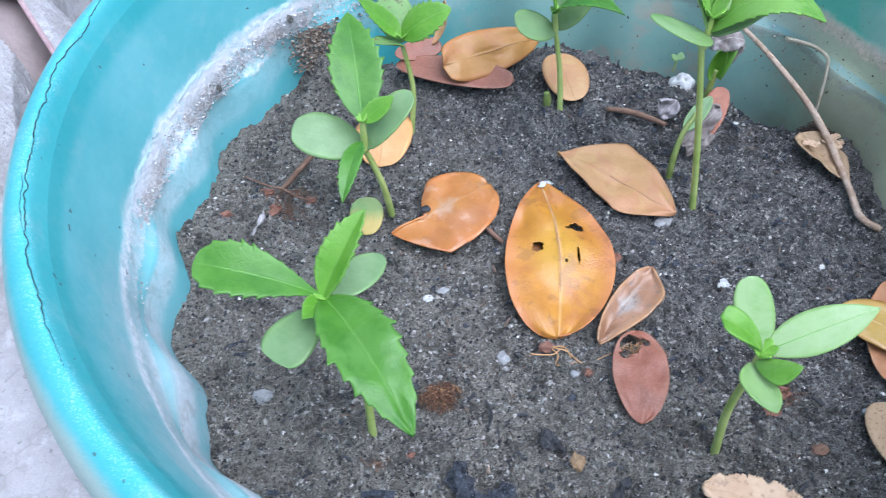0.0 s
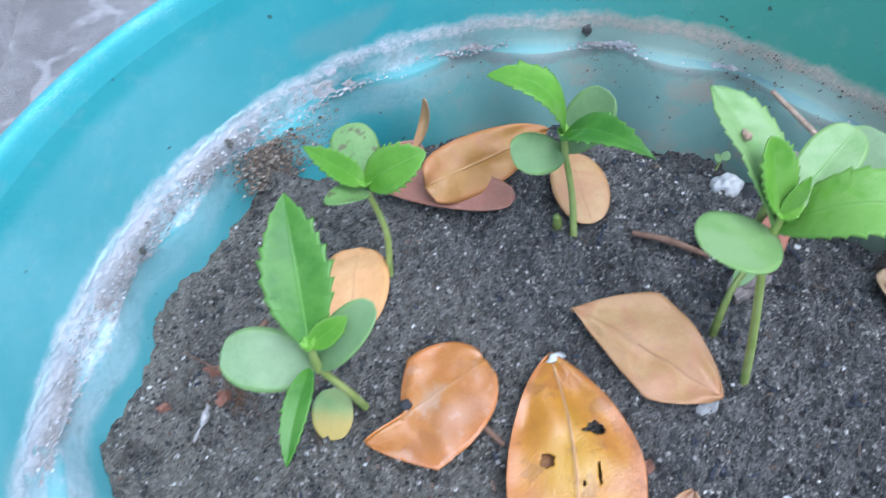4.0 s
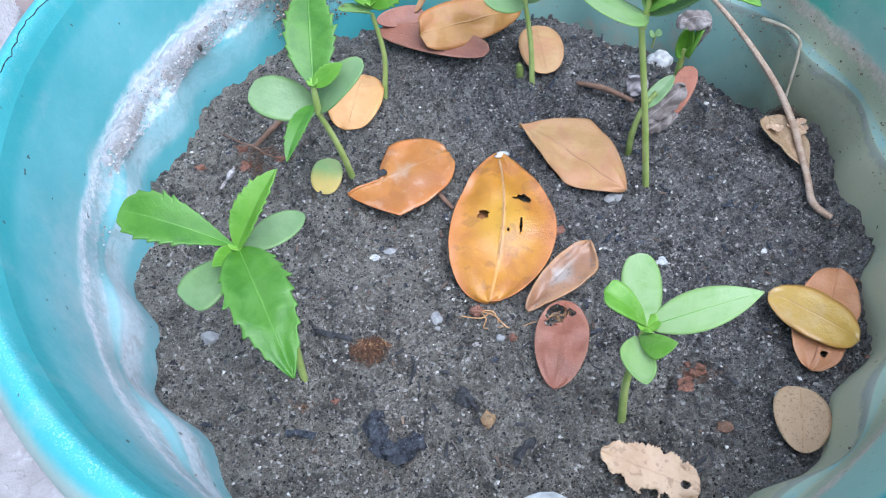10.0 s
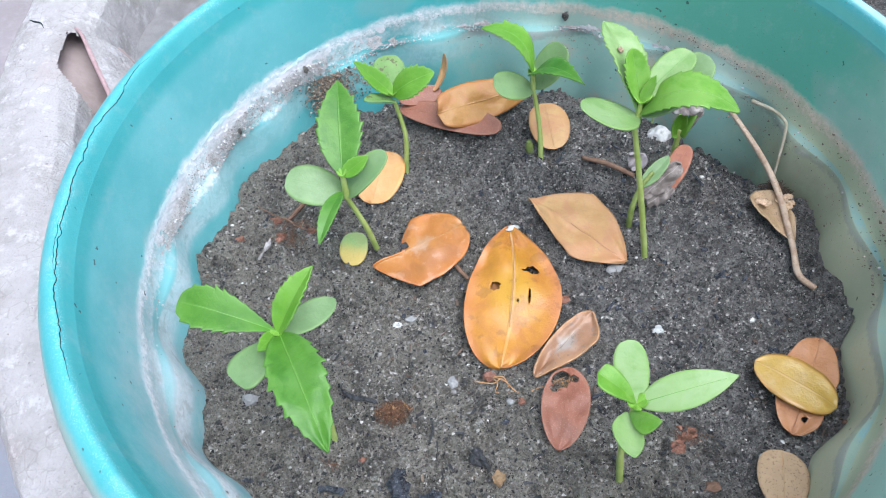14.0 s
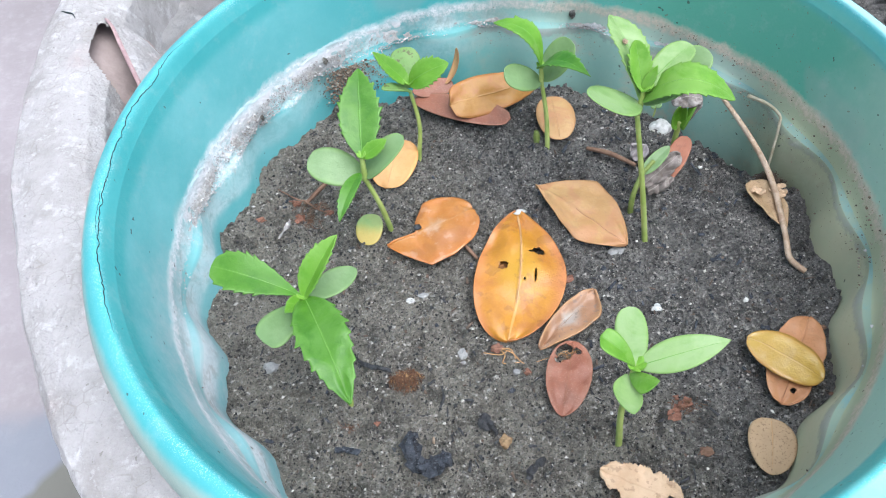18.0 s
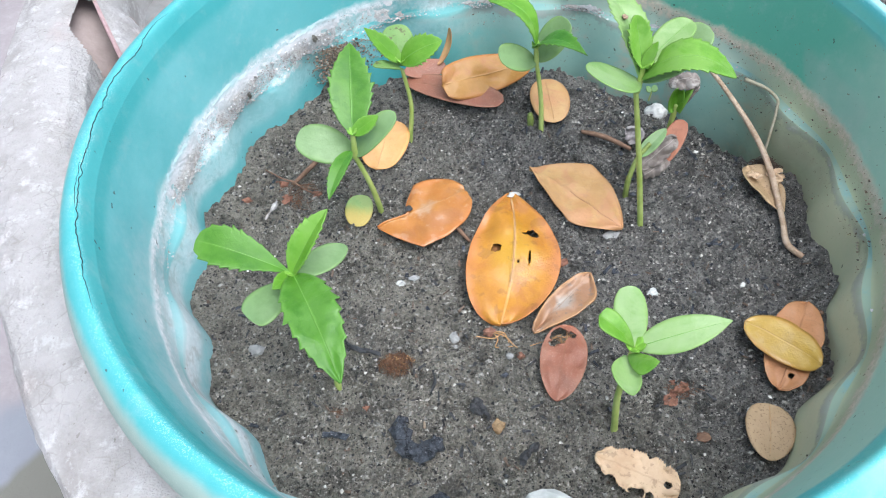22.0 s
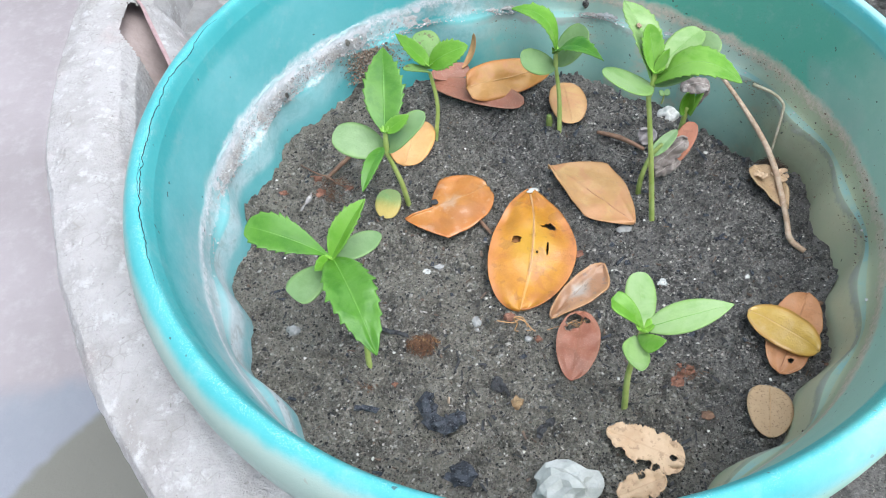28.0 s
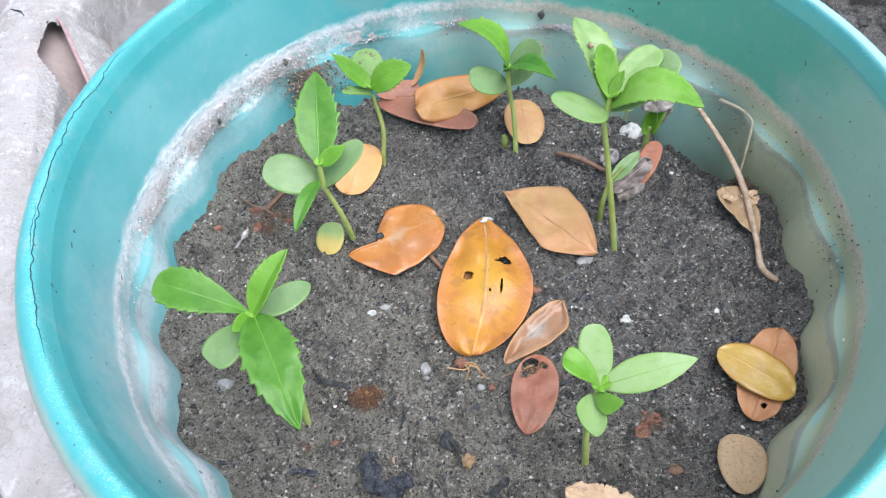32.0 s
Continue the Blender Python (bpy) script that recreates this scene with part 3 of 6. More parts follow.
HOLLOW = plain_mat("brown_hollow", (0.29, 0.235, 0.22), (0.38, 0.315, 0.30), 60, 0.9)
RED = plain_mat("reddish_crumb", (0.19, 0.080, 0.050), (0.32, 0.155, 0.105), 500, 0.75, 0.8, 0.001, (0.38, 0.24, 0.17))
OCHRE_LUMP = plain_mat("ochre_lump", (0.24, 0.15, 0.075), (0.34, 0.23, 0.125), 400, 0.8, 0.8)
FIBROUS = leaf_mat("fibrous_grey_husk", (0.135, 0.112, 0.098), (0.27, 0.235, 0.215), (0.50, 0.46, 0.43), 0.75, 0.35, spots=(0.12, 0.095, 0.08), spot_amount=0.6, spot_scale=500, side=14, patch=(0.44, 0.41, 0.39), patch_amount=0.6)
STUB = plain_mat("yellow_green_stub", (0.17, 0.23, 0.05), (0.24, 0.30, 0.08), 500, 0.5)


# ---- mesh helpers ----
def mesh_of(name, verts, faces, mat, smooth=True, uvs=None):
    me = bpy.data.meshes.new(name)
    me.from_pydata([tuple(v) for v in verts], [], [tuple(int(i) for i in f) for f in faces])
    me.update()
    if smooth:
        me.shade_smooth()
    if uvs is not None:
        layer = me.uv_layers.new(name="UVMap")
        idx = np.empty(len(me.loops), int)
        me.loops.foreach_get("vertex_index", idx)
        layer.data.foreach_set("uv", np.asarray(uvs, float)[idx].ravel())
    me.materials.append(mat)
    return me


def part(name, me, parent=None, label="", at=(0, 0, 0)):
    ob = new(name, me)
    ob.location = at
    if parent is not None:
        ob.parent = parent
    return tagged(ob, label)


def spin(profile, n, wave=None, tip=None):
    """A turned surface from (radius, height) pairs; wave(i, angle) adds to the radius of ring i."""
    ang = np.linspace(0, 2 * np.pi, n, endpoint=False)
    verts, faces = [], []
    for i, (r, z) in enumerate(profile):
        rr = r + (wave(i, ang) if wave else 0 * ang)
        verts += list(np.stack([rr * np.cos(ang), rr * np.sin(ang) + (tip(z) if tip else 0.0), z + 0 * ang], 1))
    for i in range(len(profile) - 1):
        for k in range(n):
            a, b = i * n + k, i * n + (k + 1) % n
            faces.append((a, b, b + n, a + n))
    return verts, faces


def tube(points, radii, n=9, cap=True):
    """A tube through points, smoothed, with a radius at each."""
    pts, rad = [Vector(p) for p in points], list(radii)
    fine, fr = [], []
    for i in range(len(pts) - 1):
        p0, p1, p2, p3 = pts[max(i - 1, 0)], pts[i], pts[i + 1], pts[min(i + 2, len(pts) - 1)]
        for k in range(6):
            t = k / 6
            fine.append(0.5 * (2 * p1 + (p2 - p0) * t + (2 * p0 - 5 * p1 + 4 * p2 - p3) * t * t + (3 * p1 - p0 - 3 * p2 + p3) * t**3))
            fr.append(rad[i] + (rad[i + 1] - rad[i]) * t)
    fine.append(pts[-1]), fr.append(rad[-1])
    verts, faces = [], []
    side = None
    for i, p in enumerate(fine):
        d = (fine[min(i + 1, len(fine) - 1)] - fine[max(i - 1, 0)]).normalized()
        if side is None:
            side = d.orthogonal().normalized()
        side = (side - d * side.dot(d)).normalized()
        up = d.cross(side)
        for k in range(n):
            a = 2 * math.pi * k / n
            verts.append(p + (side * math.cos(a) + up * math.sin(a)) * fr[i])
    for i in range(len(fine) - 1):
        for k in range(n):
            a, b = i * n + k, i * n + (k + 1) % n
            faces.append((a, b, b + n, a + n))
    if cap:
        faces.append(tuple(range(n))[::-1])
        faces.append(tuple((len(fine) - 1) * n + k for k in range(n)))
    return verts, faces


def blade(base, tip, width, normal=(0, 0, 1), a=0.8, b=0.8, sag=0.0, cup=0.0, fold=0.0, teeth=0, tooth=0.10, thick=0.00035,
          n=34, m=13, ripple=0.0, seed=0, twist=0.0, curl=0.0, holes=(), droop=0.0, ragged=0.0, sway=0.0, halves=None):
    """A leaf blade with thickness from base to tip. a, b shape its two ends; sag lifts its middle, cup its edges, curl rolls one edge
    over, droop bends the tip; holes are (s, v, radius) or (s, v, half length, half width); halves are two half widths as functions of s."""
    base, tip = Vector(base), Vector(tip)
    ax = tip - base
    length = ax.length
    ax.normalize()
    nz = Vector(normal)
    nz = (nz - ax * nz.dot(ax)).normalized()
    ay = nz.cross(ax)
    peak = (a / (a + b)) ** a * (b / (a + b)) ** b
    s = np.linspace(0.0, 1.0, n + 1)
    w = width / 2 * (np.clip(s, 1e-6, 1) ** a) * (np.clip(1 - s, 1e-6, 1) ** b) / peak
    w = np.maximum(w, width * 0.012)
    u = np.linspace(-1, 1, m)
    P = np.zeros((n + 1, m, 3))
    for i, si in enumerate(s):
        for j, uj in enumerate(u):
            half = w[i]
            if halves:
                half = halves[1 if uj >= 0 else 0](si)
            edge = 1.0
            ahead = 0.0
            if teeth:
                wob = 0.45 * noise.noise((si * 4, seed * 1.3, 2.0 if uj > 0 else 7.0))
                ph = (si * teeth + (0.3 if uj > 0 else 0.0) + wob) % 1.0
                spike = (ph / 0.80) ** 2.2 if ph < 0.80 else (1 - ph) / 0.20
                big = 0.75 + 0.9 * noise.noise((math.floor(si * teeth + wob) * 1.37, seed, 5.0 if uj > 0 else 1.0))
                rise = max(0, abs(uj) - 0.70) / 0.30 * min(1, 5 * si) * min(1, 4 * (1 - si) + 0.15) * (0.6 + 0.8 * si)
                edge = 1 + tooth * (spike * big - 0.22) * rise
                ahead = 0.75 * tooth * half * spike * big * rise
            if ragged:
                edge *= 1 - ragged * (max(0.0, noise.noise((si * 9 + seed, uj * 2, seed * 1.7))) + 0.5 * abs(noise.noise((si * 34 + seed, uj * 3, seed)))) * abs(uj)
            y = half * uj * edge + sway * math.sin(math.pi * si)
            z = sag * 4 * si * (1 - si) - droop * si**3 + cup * width * (uj * uj) * math.sin(math.pi * min(max(si, 0.05), 0.97)) + fold * half * abs(uj)
            z += twist * half * uj * si
            if curl:
                c = max(0.0, uj * (1 if curl > 0 else -1) - 0.1)
                z += abs(curl) * width * c * c
                y *= 1 - 0.38 * abs(curl) * c * c
            if ripple:
                z += ripple * noise.noise((si * 5 + seed, uj * 1.6 + seed * 2.3, seed * 0.7))
            P[i, j] = base + ax * (si * length + ahead) + ay * y + nz * z
    # normals for thickness
    dS, dU = np.gradient(P, axis=0), np.gradient(P, axis=1)
    N = np.cross(dS, dU)
    N /= np.linalg.norm(N, axis=2, keepdims=True) + 1e-12
    keep = np.ones((n, m - 1), bool)
    for hole in holes:
        hs, hv, hr = hole[:3]
        hw = hole[3] if len(hole) > 3 else hr
        size = lambda t: 1 + 0.30 * noise.noise((2 * math.cos(t) + hs * 50, 2 * math.sin(t), seed)) + 0.15 * noise.noise((6 * math.cos(t), 6 * math.sin(t), seed))
        for i in range(n):
            for j in range(m - 1):
                ds, dv = ((i + 0.5) / n - hs) * length / hr, ((j + 0.5) / (m - 1) - hv) * 2 * w[i] / hw
                if math.hypot(ds, dv) < size(math.atan2(dv, ds)):
                    keep[i, j] = False
        # draw the corners round the hole onto its outline
        for i in range(1, n):
            for j in range(1, m - 1):
                near = keep[i - 1 : i + 1, j - 1 : j + 1]
                if near.any() and not near.all():
                    ds, dv = (i / n - hs) * length / hr, (j / (m - 1) - hv) * 2 * w[i] / hw
                    d = math.hypot(ds, dv)
                    if 0.3 < d < 2.2:
                        g = size(math.atan2(dv, ds)) / d - 1
                        P[i, j] += np.array(ax) * (ds * g * hr) + np.array(ay) * (dv * g * hw)
    top = P + N * thick / 2
    bot = P - N * thick / 2
    k = (n + 1) * m
    verts = np.concatenate([top.reshape(-1, 3), bot.reshape(-1, 3)])
    uv = np.stack(np.meshgrid(s, (u + 1) / 2, indexing="ij"), -1).reshape(-1, 2)
    faces = []
    ix = lambda i, j: i * m + j
    for i in range(n):
        for j in range(m - 1):
            if not keep[i, j]:
                continue
            q = (ix(i, j), ix(i + 1, j), ix(i + 1, j + 1), ix(i, j + 1))
            faces.append(q)
            faces.append(tuple(v + k for v in q[::-1]))
            for (di, dj), (e0, e1) in (((-1, 0), (q[3], q[0])), ((1, 0), (q[1], q[2])), ((0, -1), (q[0], q[1])), ((0, 1), (q[2], q[3]))):
                ii, jj = i + di, j + dj
                if not (0 <= ii < n and 0 <= jj < m - 1) or not keep[ii, jj]:
                    faces.append((e1, e0, e0 + k, e1 + k))
    return verts, faces, np.concatenate([uv, uv]), top[:, m // 2]


def leaf_part(name, mat, parent, label, rib, *args, origin=(0, 0, 0), rib_size=0.00009, rib_from=0.0, rib_to=0.90, **kw):
    """A blade as one part of a plant or leaf, with its raised midrib under it."""
    v, f, uv, line = blade(*args, **kw)
    ob = part(name, mesh_of(name, np.asarray(v) - np.asarray(origin), f, mat, True, uv), parent, label)
    if rib:
        pts = line[int(len(line) * rib_from) : int(len(line) * rib_to) : max(1, len(line) // 12)] - np.asarray(origin)
        rv, rf = tube(pts, np.linspace(rib_size * 1.5, rib_size * 0.5, len(pts)), 6)
        part("midrib", mesh_of("midrib", rv, rf, rib), ob)
    return ob


def lump(radius, seed, squash=(1, 1, 1), rough=0.25, detail=2, freq=1.6):
    """A rough stone or crumb."""
    bm = bmesh.new()
    bmesh.ops.create_icosphere(bm, subdivisions=detail, radius=1.0)
    verts = [v.co.copy() for v in bm.verts]
    faces = [[v.index for v in f.verts] for f in bm.faces]
    bm.free()
    out = []
    for v in verts:
        d = 1 + rough * noise.noise(v * freq + Vector((seed * 3.1, seed, -seed * 2)))
        out.append((v.x * d * radius * squash[0], v.y * d * radius * squash[1], v.z * d * radius * squash[2]))
    return out, faces


def swell(peak, half, p, q, p2=2.0, q2=2.0):
    """A half width that rises from 0 to half at s = peak and falls to 0 again; p, q and p2, q2 round the two ends."""
    def width(s):
        t = (peak - s) / peak if s < peak else (s - peak) / (1 - peak)
        e, g = (p, q) if s < peak else (p2, q2)
        return max(half * max(1 - min(t, 1.0) ** e, 0.0) ** (1 / g), 0.0003)
    return width


# ---- the setting ----
FLOOR_Z = -0.20
v, f = [], []
edges = [-30, -8, -2, -0.8, -0.4, 0.0, 0.4, 0.8, 2, 8, 30]
for y in edges:
    for x in edges:
        v.append((x, y, FLOOR_Z))
k = len(edges)
for j in range(k - 1):
    for i in range(k - 1):
        f.append((j * k + i, j * k + i + 1, (j + 1) * k + i + 1, (j + 1) * k + i))
tagged(part("ground", mesh_of("ground", v, f, CONCRETE, False)), "worn pinkish grey concrete yard floor with damp stains", "ground", kind="structure")

# ---- the large white planter with its broken rim ----
PC = Vector((0.20, 0.13, 0.0))
planter = tagged(new("planter"), "large weathered white cement planter with a chipped broken rim", "planter")
planter.location = (PC.x, PC.y, FLOOR_Z)
prof = [(0.300, 0.0), (0.335, 0.06), (0.372, 0.17), (0.380, 0.195), (0.395, 0.206), (0.4025, 0.215), (0.404, 0.224), (0.401, 0.230), (0.393, 0.233), (0.381, 0.2335), (0.372, 0.231), (0.367, 0.226), (0.365, 0.215), (0.362, 0.15)]
N_ANG = 1700
rag = lambda i, ang: np.array([0.0014 * noise.noise((math.cos(t) * 14, math.sin(t) * 14, i * 0.035)) + 0.0007 * noise.noise((math.cos(t) * 60, math.sin(t) * 60, i * 0.11)) for t in ang])
fine_prof = []
for (r0, z0), (r1, z1) in zip(prof[:-1], prof[1:]):
    for q in range(12 if z0 > 0.2 else 3):
        k = 12 if z0 > 0.2 else 3
        fine_prof.append((r0 + (r1 - r0) * q / k, z0 + (z1 - z0) * q / k))
fine_prof.append(prof[-1])
v, f = spin(fine_prof, N_ANG, rag)


def in_break(x, y):
    """The part of the rim that has broken away."""
    t, r = math.degrees(math.atan2(y, x)) % 360, math.hypot(x, y)
    t += 0.30 * noise.noise((x * 120, y * 120, 0)) + 0.15 * noise.noise((x * 500, y * 500, 3))
    return 179.0 < t < 187.5 and r < 0.3755 - max(0.0, t - 182.4) * 0.0040


whole = [q for q in f if not (sum(v[i][2] for i in q) / 4 > 0.19 and in_break(sum(v[i][0] for i in q) / 4, sum(v[i][1] for i in q) / 4))]
part("wall", mesh_of("planter_wall", v, whole, WHITE), planter)
v, f = spin([(0.330, 0.10), (0.366, 0.185), (0.372, 0.200), (0.385, 0.216), (0.3925, 0.224), (0.3905, 0.2285), (0.380, 0.2245), (0.369, 0.2165), (0.362, 0.2100), (0.356, 0.190)], 720)
f = [q for q in f if 176.5 < math.degrees(math.atan2(v[q[0]][1], v[q[0]][0])) % 360 < 190.0]
part("core", mesh_of("planter_core", v, f, HOLLOW), planter, "brown hollow behind the broken rim")
edge = [(0.3720, 178.6, 0.232), (0.3680, 179.5, 0.2315), (0.3625, 181.5, 0.230), (0.3575, 183.5, 0.229), (0.3530, 185.5, 0.228), (0.3490, 187.6, 0.227)]
v, f = tube([(r * math.cos(radians(t)), r * math.sin(radians(t)), z) for r, t, z in edge], [0.0006, 0.0008, 0.0010, 0.0010, 0.0010, 0.0009], 8)
part("broken_edge", mesh_of("broken_edge", v, f, PINK), planter, "pinkish raw edge of the break")
v, f = [], []
for i in range(33):
    q = i / 32 * (len(edge) - 1)
    k = min(int(q), len(edge) - 2)
    r, t, z = (edge[k][j] + (edge[k + 1][j] - edge[k][j]) * (q - k) for j in range(3))
    for j in range(9):
        rr = r - 0.0005 - 0.003 * j + 0.0016 * noise.noise((i * 0.35, j * 0.6, 8))
        v.append((rr * math.cos(radians(t)), rr * math.sin(radians(t)), z - 0.0006 * j * j - 0.001 * j))
for i in range(32):
    f += [(i * 9 + j, i * 9 + j + 1, i * 9 + j + 10, i * 9 + j + 9) for j in range(8)]
part("inner_lip", mesh_of("inner_lip", v, f, WHITE), planter, "crumbled inner lip beside the break")
edge = [(0.3985, 177.0, 0.2285), (0.3950, 177.3, 0.2322), (0.3915, 177.7, 0.2333), (0.3880, 178.0, 0.2338), (0.3860, 178.5, 0.2336)]
v, f = tube([(r * math.cos(radians(t)), r * math.sin(radians(t)), z) for r, t, z in edge], [0.0001, 0.0003, 0.0004, 0.0003, 0.0001], 6)
part("crack", mesh_of("planter_crack", v, f, CRACK), planter, "short dark crack across the rim")


def bed_height(x, y):
    return -0.004 + 0.004 * noise.noise((x * 16, y * 16, 3)) + 0.003 * noise.noise((x * 60, y * 60, 7))


# soil of the planter, a sheet round the teal pot
v, f = [], []
NA, NR = 220, 46
for i in range(NR + 1):
    for k in range(NA):
        t = 2 * math.pi * k / NA
        r = 0.366 * i / NR
        x, y = PC.x + r * math.cos(t), PC.y + r * math.sin(t)
        v.append((x, y, bed_height(x, y)))
for i in range(NR):
    for k in range(NA):
        a, b = i * NA + k, i * NA + (k + 1) % NA
        f.append((a, a + NA, b + NA, b))
keep = [q for q in f if min(math.hypot(v[i][0], v[i][1] + 0.0028) for i in q) > 0.1195]
tagged(part("planter_soil", mesh_of("planter_soil", v, keep, BED)), "dry grey crust and dark soil filling the white planter", "soil", kind="structure")

# ---- the teal pot ----
POT = (0.0003, -0.0028)
LOBES, PH = 18, math.radians(14)
pot = tagged(new("flower_pot"), "teal plastic flower pot with a rolled cracked rim and chalky stains", "flower pot")
pot.location = (POT[0], POT[1], FLOOR_Z + 0.02)
inside = [(0.1142, -0.032), (0.1160, -0.012), (0.1168, 0.0), (0.1178, 0.008), (0.1189, 0.0160), (0.1194, 0.0192), (0.1200, 0.0208), (0.1208, 0.0220), (0.1212, 0.0252), (0.1226, 0.036), (0.1247, 0.052), (0.1266, 0.0655)]
rim = [(0.1270, 0.0668), (0.1274, 0.0685), (0.1280, 0.0704), (0.1285, 0.0714), (0.1292, 0.0718), (0.1302, 0.0717), (0.1316, 0.0711), (0.1334, 0.0699), (0.1352, 0.0676), (0.1366, 0.0645), (0.1374, 0.0605), (0.1376, 0.0545), (0.1372, 0.0480), (0.1357, 0.0465), (0.1315, 0.0465)]
outside = [(0.1290, 0.0460), (0.1265, 0.030), (0.1240, 0.010), (0.1200, -0.03), (0.112, -0.10), (0.105, -0.178), (0.103, -0.180), (0.0, -0.180)]


def lean(z):
    """The pot stands a little askew: how far its ring at height z is shifted."""
    return -0.030 * max(z, 0.0)


def flute(i, ang):
    amp = [0.0027, 0.0027, 0.0027, 0.0026, 0.0024, 0.0021, 0.0016, 0.0009, 0.0003][i] if i < 9 else 0.0
    return amp * np.cos(LOBES * (ang + PH))


def warp(i, ang):
    return flute(i, ang) + 0.0006 * np.sin(3 * ang + 1.0)


def refine(p, n):
    out = []
    for (r0, z0), (r1, z1) in zip(p[:-1], p[1:]):
        out += [(r0 + (r1 - r0) * q / n, z0 + (z1 - z0) * q / n) for q in range(n)]
    return out + [p[-1]]


shift = -(FLOOR_Z + 0.02)
zz = lambda p: [(r, z + shift) for r, z in p]
slant = lambda z: lean(z - shift)
v, f = spin(zz(inside), 432, warp, slant)
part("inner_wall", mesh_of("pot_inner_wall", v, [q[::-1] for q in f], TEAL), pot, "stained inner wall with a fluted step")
plain_warp = lambda i, ang: 0.0006 * np.sin(3 * ang + 1.0)
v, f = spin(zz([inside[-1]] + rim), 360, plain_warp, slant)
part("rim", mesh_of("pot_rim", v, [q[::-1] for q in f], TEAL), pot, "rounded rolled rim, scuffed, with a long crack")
v, f = spin(zz([rim[-1]] + outside), 240, plain_warp, slant)
part("outer_wall", mesh_of("pot_outer_wall", v, [q[::-1] for q in f], TEAL), pot)



def rim_top(r):
    for (r0, z0), (r1, z1) in zip(rim[:-1], rim[1:]):
        if r0 <= r <= r1:
            return z0 + (z1 - z0) * (r - r0) / (r1 - r0)


def rim_crack(a0, a1, r, width, seed):
    """A jagged dark split along the rim."""
    pts, n = [], int(abs(a1 - a0) * 2.2)
    for k in range(n + 1):
        t = radians(a0 + (a1 - a0) * k / n)
        rr = r + 0.0011 * noise.noise((k * 0.07, seed, 0)) + 0.00035 * noise.noise((k * 0.37, seed, 5)) + 0.0002 * noise.noise((k * 0.9, seed, 3))
        z = rim_top(rr)
        rr += 0.0006 * math.sin(3 * t + 1.0)
        pts.append((rr * math.cos(t), rr * math.sin(t) + lean(z), z + shift))
    rad = [width * min(1.0, 6 * k / n + 0.2, 6 * (n - k) / n + 0.2) * (0.65 + 0.7 * abs(noise.noise((k * 0.6, seed, 9)))) for k in range(n + 1)]
    v, f = tube(pts, rad, 5)
    part("crack", mesh_of("rim_crack", v, f, CRACK), pot, "thin black crack along the rim")


rim_crack(150, 206, 0.1286, 0.00021, 1.0)
rim_crack(182, 190, 0.1292, 0.00012, 4.0)
rim_crack(14, 22, 0.1335, 0.00022, 3.0)

# ---- thick crust of lime along the old water line ----
def wall_radius(z):
    for (r0, z0), (r1, z1) in zip(inside[:-1], inside[1:]):
        if z0 <= z <= z1:
            return r0 + (r1 - r0) * (z - z0) / (z1 - z0)


def crust(name, label, a0, a1, low, high, thick, fade, seed):
    """A lumpy sheet on the inner wall with a ragged outline and gaps."""
    na, nz = int((a1 - a0) * 7), int((high - low) / 0.00022)
    v, cover = [], []
    for i in range(na + 1):
        t = radians(a0 + (a1 - a0) * i / na)
        cx, cy = math.cos(t) * 0.12, math.sin(t) * 0.12
        lobes = 0.0022 * noise.noise((cx * 70, cy * 70, seed)) + 0.0013 * noise.noise((cx * 210, cy * 210, seed)) + 0.0006 * noise.noise((cx * 600, cy * 600, seed))
        foot = 0.0012 * noise.noise((cx * 110, cy * 110, seed + 4))
        ends = min(1.0, i / na / fade, (1 - i / na) / fade)
        for j in range(nz + 1):
            z = low + (high - low) * j / nz
            inner = min((high - 0.0022 + lobes - z) / 0.0016, (z - low - 0.0008 + foot) / 0.0012)
            gap = 0.9 * noise.noise((cx * 160, cy * 160, z * 160 + seed)) + 0.5 * noise.noise((cx * 500, cy * 500, z * 500))
            full = max(-1.0, min(1.0, min(inner, 1.0) + gap * 1.2 - 0.22 - 1.2 * (1 - ends)))
            lumps = 0.65 + 0.45 * noise.noise((cx * 190, cy * 190, z * 190)) + 0.35 * noise.noise((cx * 900, cy * 900, z * 900))
            r = wall_radius(z) + 0.0006 * math.sin(3 * t + 1.0) + 0.00012 - max(0.0, full) * thick * max(0.15, lumps)
            v.append((r * math.cos(t), r * math.sin(t) + lean(z), z + shift))
            cover.append(full)
    f = []
    for i in range(na):
        for j in range(nz):
            q = (i * (nz + 1) + j, i * (nz + 1) + j + 1, (i + 1) * (nz + 1) + j + 1, (i + 1) * (nz + 1) + j)
            if max(cover[k] for k in q) > 0.0:
                f.append(q)
    part(name, mesh_of(name, v, f, LIME), pot, label)


crust("limescale", "chalky white limescale with brown grit", 104, 184, 0.0206, 0.0356, 0.0005, 0.22, 3.0)
crust("limescale", "thin pale limescale along the step", 40, 112, 0.0212, 0.0252, 0.0005, 0.10, 7.0)

# ---- soil in the pot ----
LEAF_SPOTS = ((0.0, -0.010), (0.030, 0.014), (-0.030, 0.013), (-0.043, 0.052), (0.0, 0.082), (0.030, 0.068), (0.016, -0.033), (0.012, -0.056), (0.087, -0.060), (0.070, -0.088), (0.026, -0.098), (0.103, 0.007))
